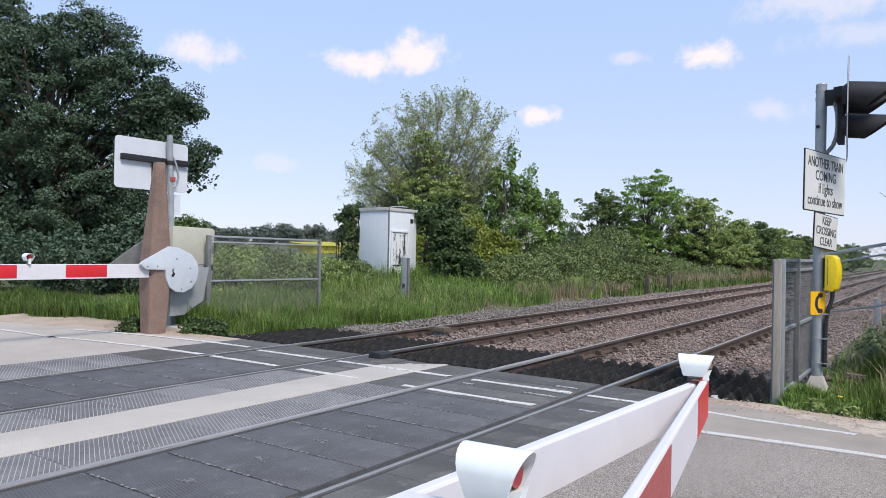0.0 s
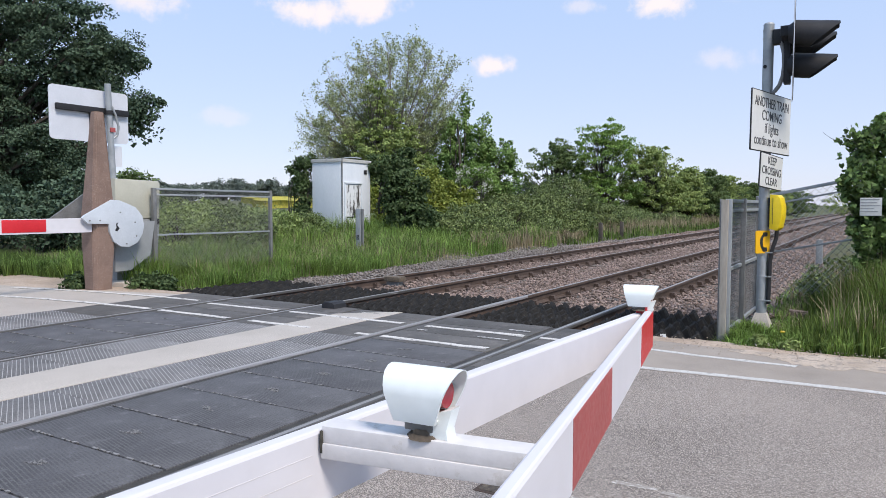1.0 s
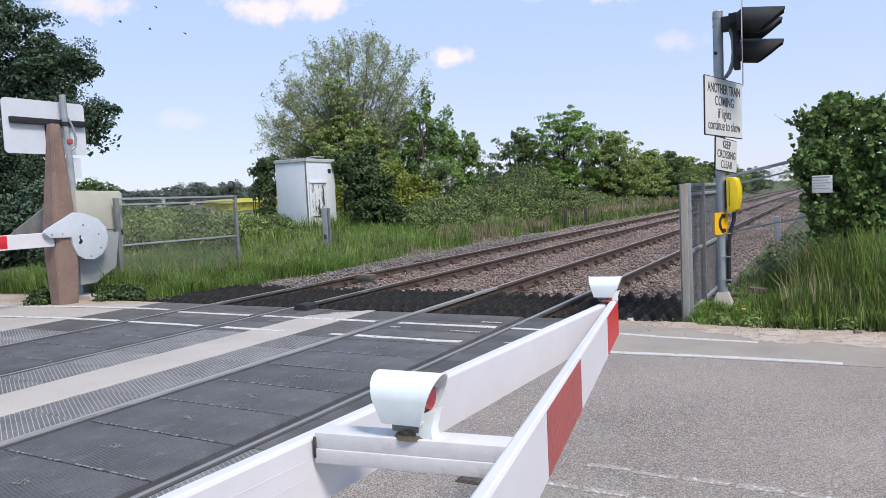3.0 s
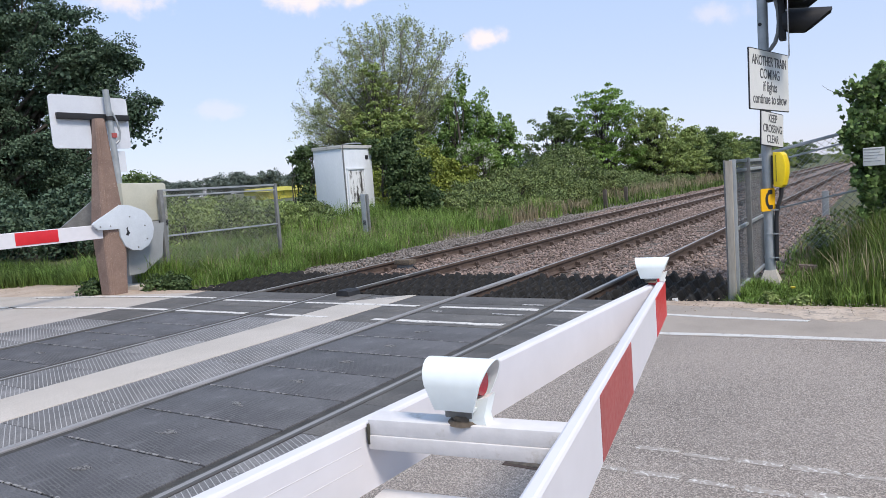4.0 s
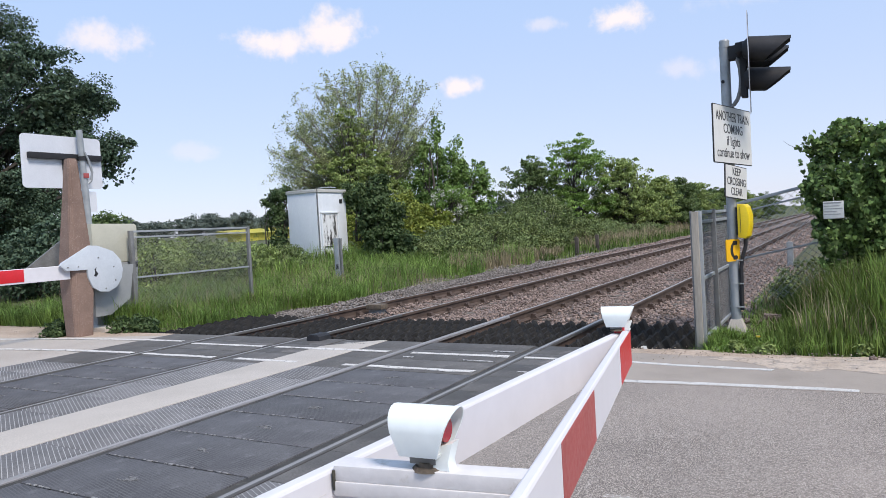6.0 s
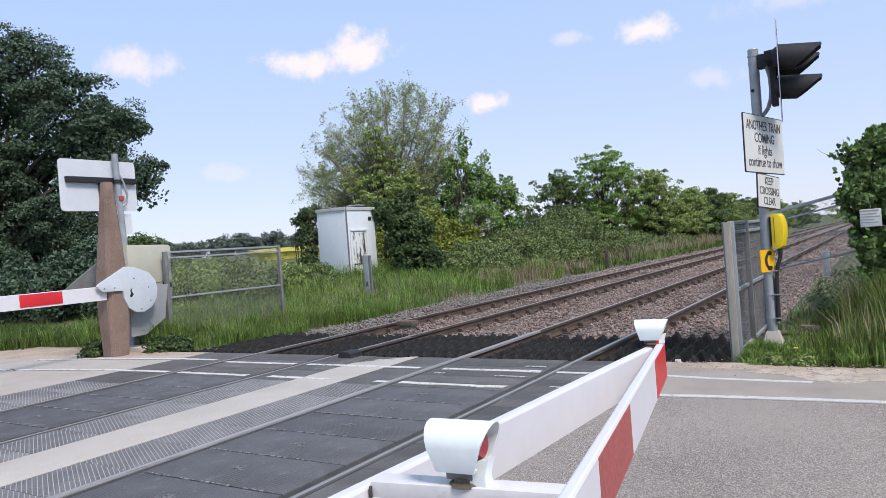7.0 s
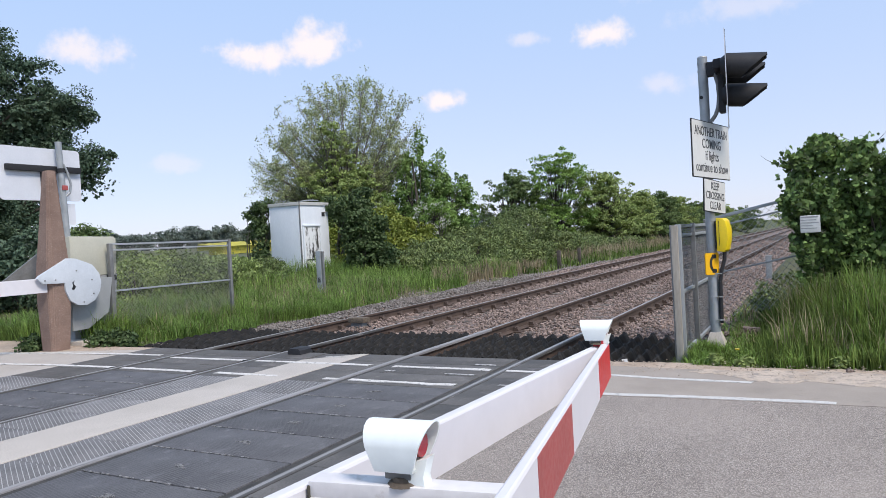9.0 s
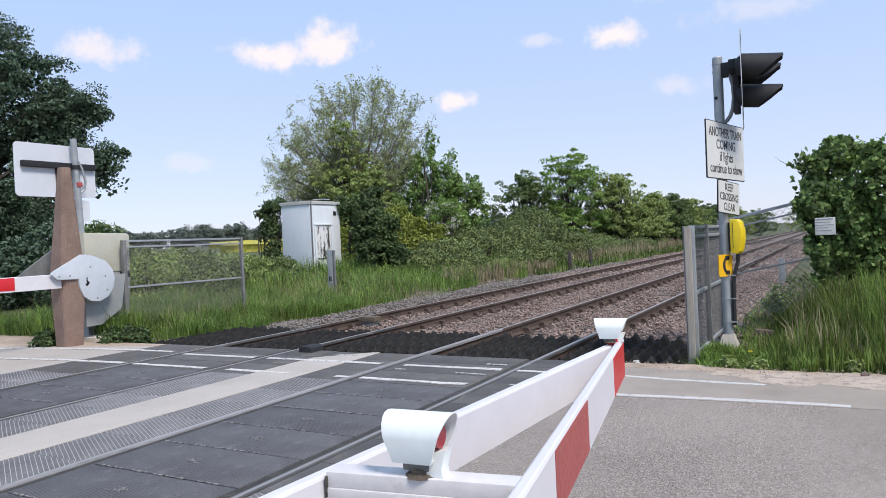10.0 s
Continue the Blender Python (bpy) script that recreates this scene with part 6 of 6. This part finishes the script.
part("inner_foliage", leaves_mesh("inner_foliage", inner[inner[:, 2] > 0], 0.10, 0.8), LEAF_IVY, ivy)
bush((2.75, 10.2, 0.0), [(0, 0, 0.2, 0.8, 1.9, 0.4), (-0.2, -1.2, 0.15, 0.6, 0.7, 0.3)], 150, 40, 0.1, 0.05, LEAF_BRAMBLE, "low weeds behind the chain-link fence", "weeds", 0.4)


def lawn(name, count, area, height, mat, label, lean=0.4, width=0.008, mask=None, patch=0.6, rise=None):
    x0, x1, y0, y1 = area
    xy = np.column_stack([rng.uniform(x0, x1, count), rng.uniform(y0, y1, count)])
    if mask is not None:
        xy = xy[mask(xy[:, 0], xy[:, 1])]
    swell = np.array([noise.noise((x * 1.1, y * 1.1, 3.0)) + 0.5 * noise.noise((x * 3.7, y * 3.7, 9.0)) for x, y in xy])
    h = height * np.clip(0.75 + patch * swell + rng.normal(size=len(xy)) * 0.16, 0.2, 1.6)
    if rise is not None:
        h = h * rise(xy[:, 0], xy[:, 1])
    ob = part(name, blades_mesh(name, xy, h, ground_z(xy[:, 0], xy[:, 1]) - 0.02, lean, width), mat)
    return tagged(ob, label, "grass", kind="stuff")


lawn("long_grass", 52000, (-11.5, -6.4, 6.2, 12.5), 0.48, GRASS_LIGHT, "long green grass on the verge", 1.05, 0.0045, lambda x, y: (x < -6.7 - 0.25 * np.sin(y * 2.1)) | ((y < 7.2) & (x < -6.6)), 1.1)
lawn("long_grass", 46000, (-14.5, -6.6, 12.5, 26), 0.55, GRASS_LIGHT, "long green grass below the hut", 1.05, 0.006, lambda x, y: x < -6.9 - 0.05 * (y - 12) - 0.3 * np.sin(y * 1.3), 1.1)
# far bank and pole grass use the green with shade painted in
lawn("long_grass", 32000, (-16, -8.3, 4.7, 7.6), 0.40, GRASS_SHADED, "long green grass on the far road bank", 0.7, 0.006, lambda x, y: y > 6.45 + 0.12 * np.sin(x * 5) - 0.1 * np.clip(-9 - x, 0, 5) - 0.5 * (x < -11))
lawn("long_grass", 42000, (2.0, 5.6, 6.05, 8.6), 0.58, GRASS_SHADED, "tall green grass by the signal pole", 0.4, 0.005, lambda x, y: (y > 6.15 + 0.08 * np.sin(x * 7) + 0.05 * np.sin(x * 19) + 0.25 * (rng.random(len(x)) - 0.6)) & (x > 2.0 + 0.35 * rng.random(len(x))), rise=lambda x, y: np.clip((x - 1.75) / 1.0, 0.3, 1.0) * np.clip(0.45 + (y - 6.1) * 0.9, 0.45, 1.0))
# paler green here paints the sunlit look of these blades
lawn("long_grass", 17000, (2.7, 5.8, 6.15, 8.2), 0.66, GRASS_LIGHT, "tall grass in a sunlit green below the ivy hedge", 0.3, 0.006, rise=lambda x, y: np.clip(0.4 + (y - 6.1) * 0.9, 0.4, 1.0) * np.clip((x - 2.3) / 0.9, 0.4, 1.0))
lawn("short_grass", 9000, (1.95, 3.2, 6.7, 8.8), 0.20, GRASS_LIGHT, "short weedy grass behind the signal pole", 0.9, 0.006)
lawn("short_grass", 7000, (1.55, 2.9, 8.0, 14), 0.17, GRASS_LIGHT, "thin weeds among the ballast by the fence", 0.9, 0.007, lambda x, y: x > 1.6 + 0.5 * rng.random(len(x)))
lawn("dry_grass", 900, (1.95, 2.9, 6.8, 8.8), 0.28, GRASS_DRY, "thin dry stems behind the signal pole", 0.9, 0.004)
lawn("seed_heads", 2600, (2.5, 5.4, 6.3, 8.4), 0.66, GRASS_DRY, "pale flowering stems among the tall grass", 0.6, 0.0035)
lawn("short_grass", 9000, (1.5, 2.7, 5.98, 6.9), 0.15, GRASS_LIGHT, "short grass round the pole base", 1.1, 0.005, lambda x, y: y > 6.06 + 0.07 * np.sin(x * 9) + 0.05 * np.sin(x * 23 + 1) + 0.12 * (rng.random(len(x)) - 0.6), 1.2)
lawn("seed_heads", 3500, (-11.0, -6.9, 6.6, 16), 0.62, GRASS_DRY, "pale dry seed stems among the grass", 0.5, 0.004)
lawn("dry_grass", 4000, (-8.6, -7.0, 18, 27), 0.55, GRASS_DRY, "dry straw-coloured grass beside the ballast", 0.5, 0.012, lambda x, y: x < -7.3)
lawn("dry_grass", 6500, (-11.5, -7.3, 30, 62), 0.8, GRASS_DRY, "tall dry straw stems along the line", 0.6, 0.009)
lawn("lineside_grass", 14000, (-11.5, -6.9, 24, 62), 0.4, GRASS_SHADED, "rough green grass along the line", 0.6, 0.016)
lawn("dry_grass", 1500, (1.9, 3.0, 8.8, 14), 0.3, GRASS_DRY, "thin dry stems by the fence", 0.6, 0.006)
for x, y, r in ((-8.02, 5.42, 0.2), (-6.9, 6.15, 0.24), (-7.2, 6.02, 0.24)):
    bush((x, y, -0.05), [(0, 0, 0.10, r, r, 0.16)], 55, 25, 0.06, 0.055, LEAF_DARK, "low dark nettles at the foot of the post", "weeds", 0.3, stems=8, stem_r=0.008)
for x, y, r in ((1.95, 6.12, 0.07), (2.22, 6.05, 0.06), (2.55, 6.12, 0.08), (3.05, 6.14, 0.07), (2.4, 6.28, 0.09)):
    bush((x, y, -0.03), [(0, 0, 0.03, r, r * 0.8, 0.06)], 26, 9, 0.05, 0.06, LEAF_MID, "low broad-leaved weeds at the road edge", "weeds", 0.3, aspect=0.45, stems=5, stem_r=0.003)
for x, y, z in ((2.14, 6.22, 0.11),):
    t = thing("dandelion", (x, y, z), "yellow dandelion flower in short grass", "flower", "dandelions")
    bm = bmesh.new()
    tube(bm, (0, 0, -0.2), (0, 0, 0), 0.002, 0.002, 5)
    part("stalk", bm, GRASS_LIGHT, t)
    bm = bmesh.new()
    tube(bm, (0, 0, 0), (0, 0, 0.012), 0.018, 0.024, 10)
    part("flower_head", bm, YELLOW, t)
plate = thing("cover_plate", (1.435, 1.655, -0.004), "small rusty iron cover plate set in the road", "cover plate")
part("frame", box(bmesh.new(), -0.105, 0.105, -0.085, 0.085, -0.03, 0.004, 0.003), RAIL_RUST, plate)
part("lid", box(bmesh.new(), -0.088, 0.088, -0.068, 0.068, -0.02, 0.0075, 0.003), RUST, plate)
bm = bmesh.new()
box(bm, -0.03, 0.03, -0.003, 0.003, -0.002, 0.02, 0.001, pose(1.08, 5.96, 0.015, 12, 0, 35))
box(bm, -0.02, 0.02, -0.003, 0.003, -0.002, 0.015, 0.001, pose(1.10, 5.93, 0.012, -30, 10, -20))
tagged(part("litter", bm, SIGN_WHITE), "crumpled scrap of white litter by the guard", "litter")
tagged(part("loose_stone", box(bmesh.new(), -0.03, 0.03, -0.022, 0.022, -0.015, 0.03, 0.012, pose(3.1, 5.82, 0, 0, 8, 20)), BALLAST_BED), "small brown stone on the dirt edge", "stone")


# ---- birds ----
FEATHER = material("dark_feathers", (0.035, 0.032, 0.03), (0.07, 0.065, 0.06), 9, 0.7, 0.0, 60)


def wing_mesh():
    """A swept, pointed wing along +y, a little cambered and thick at its root."""
    bm = bmesh.new()
    rows = []
    for y, x0, x1, z, th in ((0.0, 0.055, -0.05, 0.0, 0.010), (0.06, 0.06, -0.055, 0.008, 0.006), (0.12, 0.03, -0.06, 0.006, 0.004), (0.175, -0.055, -0.085, -0.004, 0.002)):
        rows.append([bm.verts.new(c) for c in ((x0, y, z), ((x0 + x1) / 2, y, z + th), (x1, y, z), ((x0 + x1) / 2, y, z - th * 0.5))])
    for a, b in zip(rows, rows[1:]):
        for k in range(4):
            bm.faces.new((a[k], a[(k + 1) % 4], b[(k + 1) % 4], b[k]))
    bm.faces.new(rows[0][::-1])
    bm.faces.new(rows[-1])
    return bm


def bird():
    """Small dark bird flying along +x: body with a tail, and two wings."""
    t = thing("bird", (0, 0, 0), "small dark bird flying with beating wings", "bird", "flock of birds")
    bm = bmesh.new()
    last = None
    for x, w, h, z in ((0.125, 0.003, 0.003, 0.0), (0.10, 0.012, 0.012, 0.002), (0.08, 0.020, 0.021, 0.004), (0.02, 0.030, 0.032, 0.0), (-0.05, 0.022, 0.022, 0.002), (-0.09, 0.016, 0.008, 0.004), (-0.15, 0.030, 0.003, 0.004)):
        ring = [bm.verts.new((x, w * math.cos(2 * math.pi * k / 8), z + h * math.sin(2 * math.pi * k / 8))) for k in range(8)]
        if last:
            for k in range(8):
                bm.faces.new((last[k], last[(k + 1) % 8], ring[(k + 1) % 8], ring[k]))
        else:
            bm.faces.new(ring[::-1])
        last = ring
    bm.faces.new(last)
    part("body", bm, FEATHER, t)
    wings = []
    for side in (1, -1):
        bm = wing_mesh()
        if side < 0:
            bmesh.ops.scale(bm, vec=(1, -1, 1), verts=bm.verts)
        wings.append(part("wing", bm, FEATHER, t))
    return t, wings


# place at two seconds, velocity, and when it leaves the trees
FLOCK = [((-41.2, 34.8, 8.5), (-8.6, -4.15, 2.4), 0.65), ((-40.3, 35.4, 9.7), (-8.6, -4.25, 2.0), 0.75),
         ((-37.3, 37.2, 11.3), (-9.9, -5.05, 1.9), 1.05), ((-36.7, 37.5, 11.6), (-9.4, -4.75, 2.5), 1.15),
         ((-34.2, 39.0, 10.8), (-8.8, -5.15, 4.5), 1.4), ((-32.1, 40.3, 12.8), (-8.0, -4.8, 3.2), 1.65),
         ((-32.1, 40.2, 11.1), (-8.4, -5.05, 3.3), 1.65), ((-29.8, 41.4, 10.6), (-9.1, -5.35, 3.65), 1.9)]
BIRDS = [bird() for _ in FLOCK]


def motions():
    """The flock leaves the trees and crosses the sky with beating wings; nothing else moves but the camera."""
    for k, ((body, wings), (at, speed, leave)) in enumerate(zip(BIRDS, FLOCK)):
        heading = math.degrees(math.atan2(speed[1], speed[0]))
        climb = -math.degrees(math.atan2(speed[2], math.hypot(speed[0], speed[1])))
        perch = [at[i] + speed[i] * (leave - 2.0) for i in range(3)]
        rows = [(0.0, pose(perch[0] + 1.5, perch[1] + 1.0, perch[2] - 2.5, 0, climb, heading))]
        for t in (leave, leave + 0.15, leave + 0.4, 4.0, 7.0, 10.0):
            rows.append((t, pose(*[at[i] + speed[i] * (t - 2.0) for i in range(3)], 0, climb, heading)))
        walk(body, rows)
        for side, wing in zip((1, -1), wings):
            beats = []
            for n in range(151):
                up = 38 if (n + k) % 2 else -24
                beats.append((n / 15, pose(0.01, side * 0.02, 0.01, side * up, 0, 0)))
            walk(wing, beats)


motions()
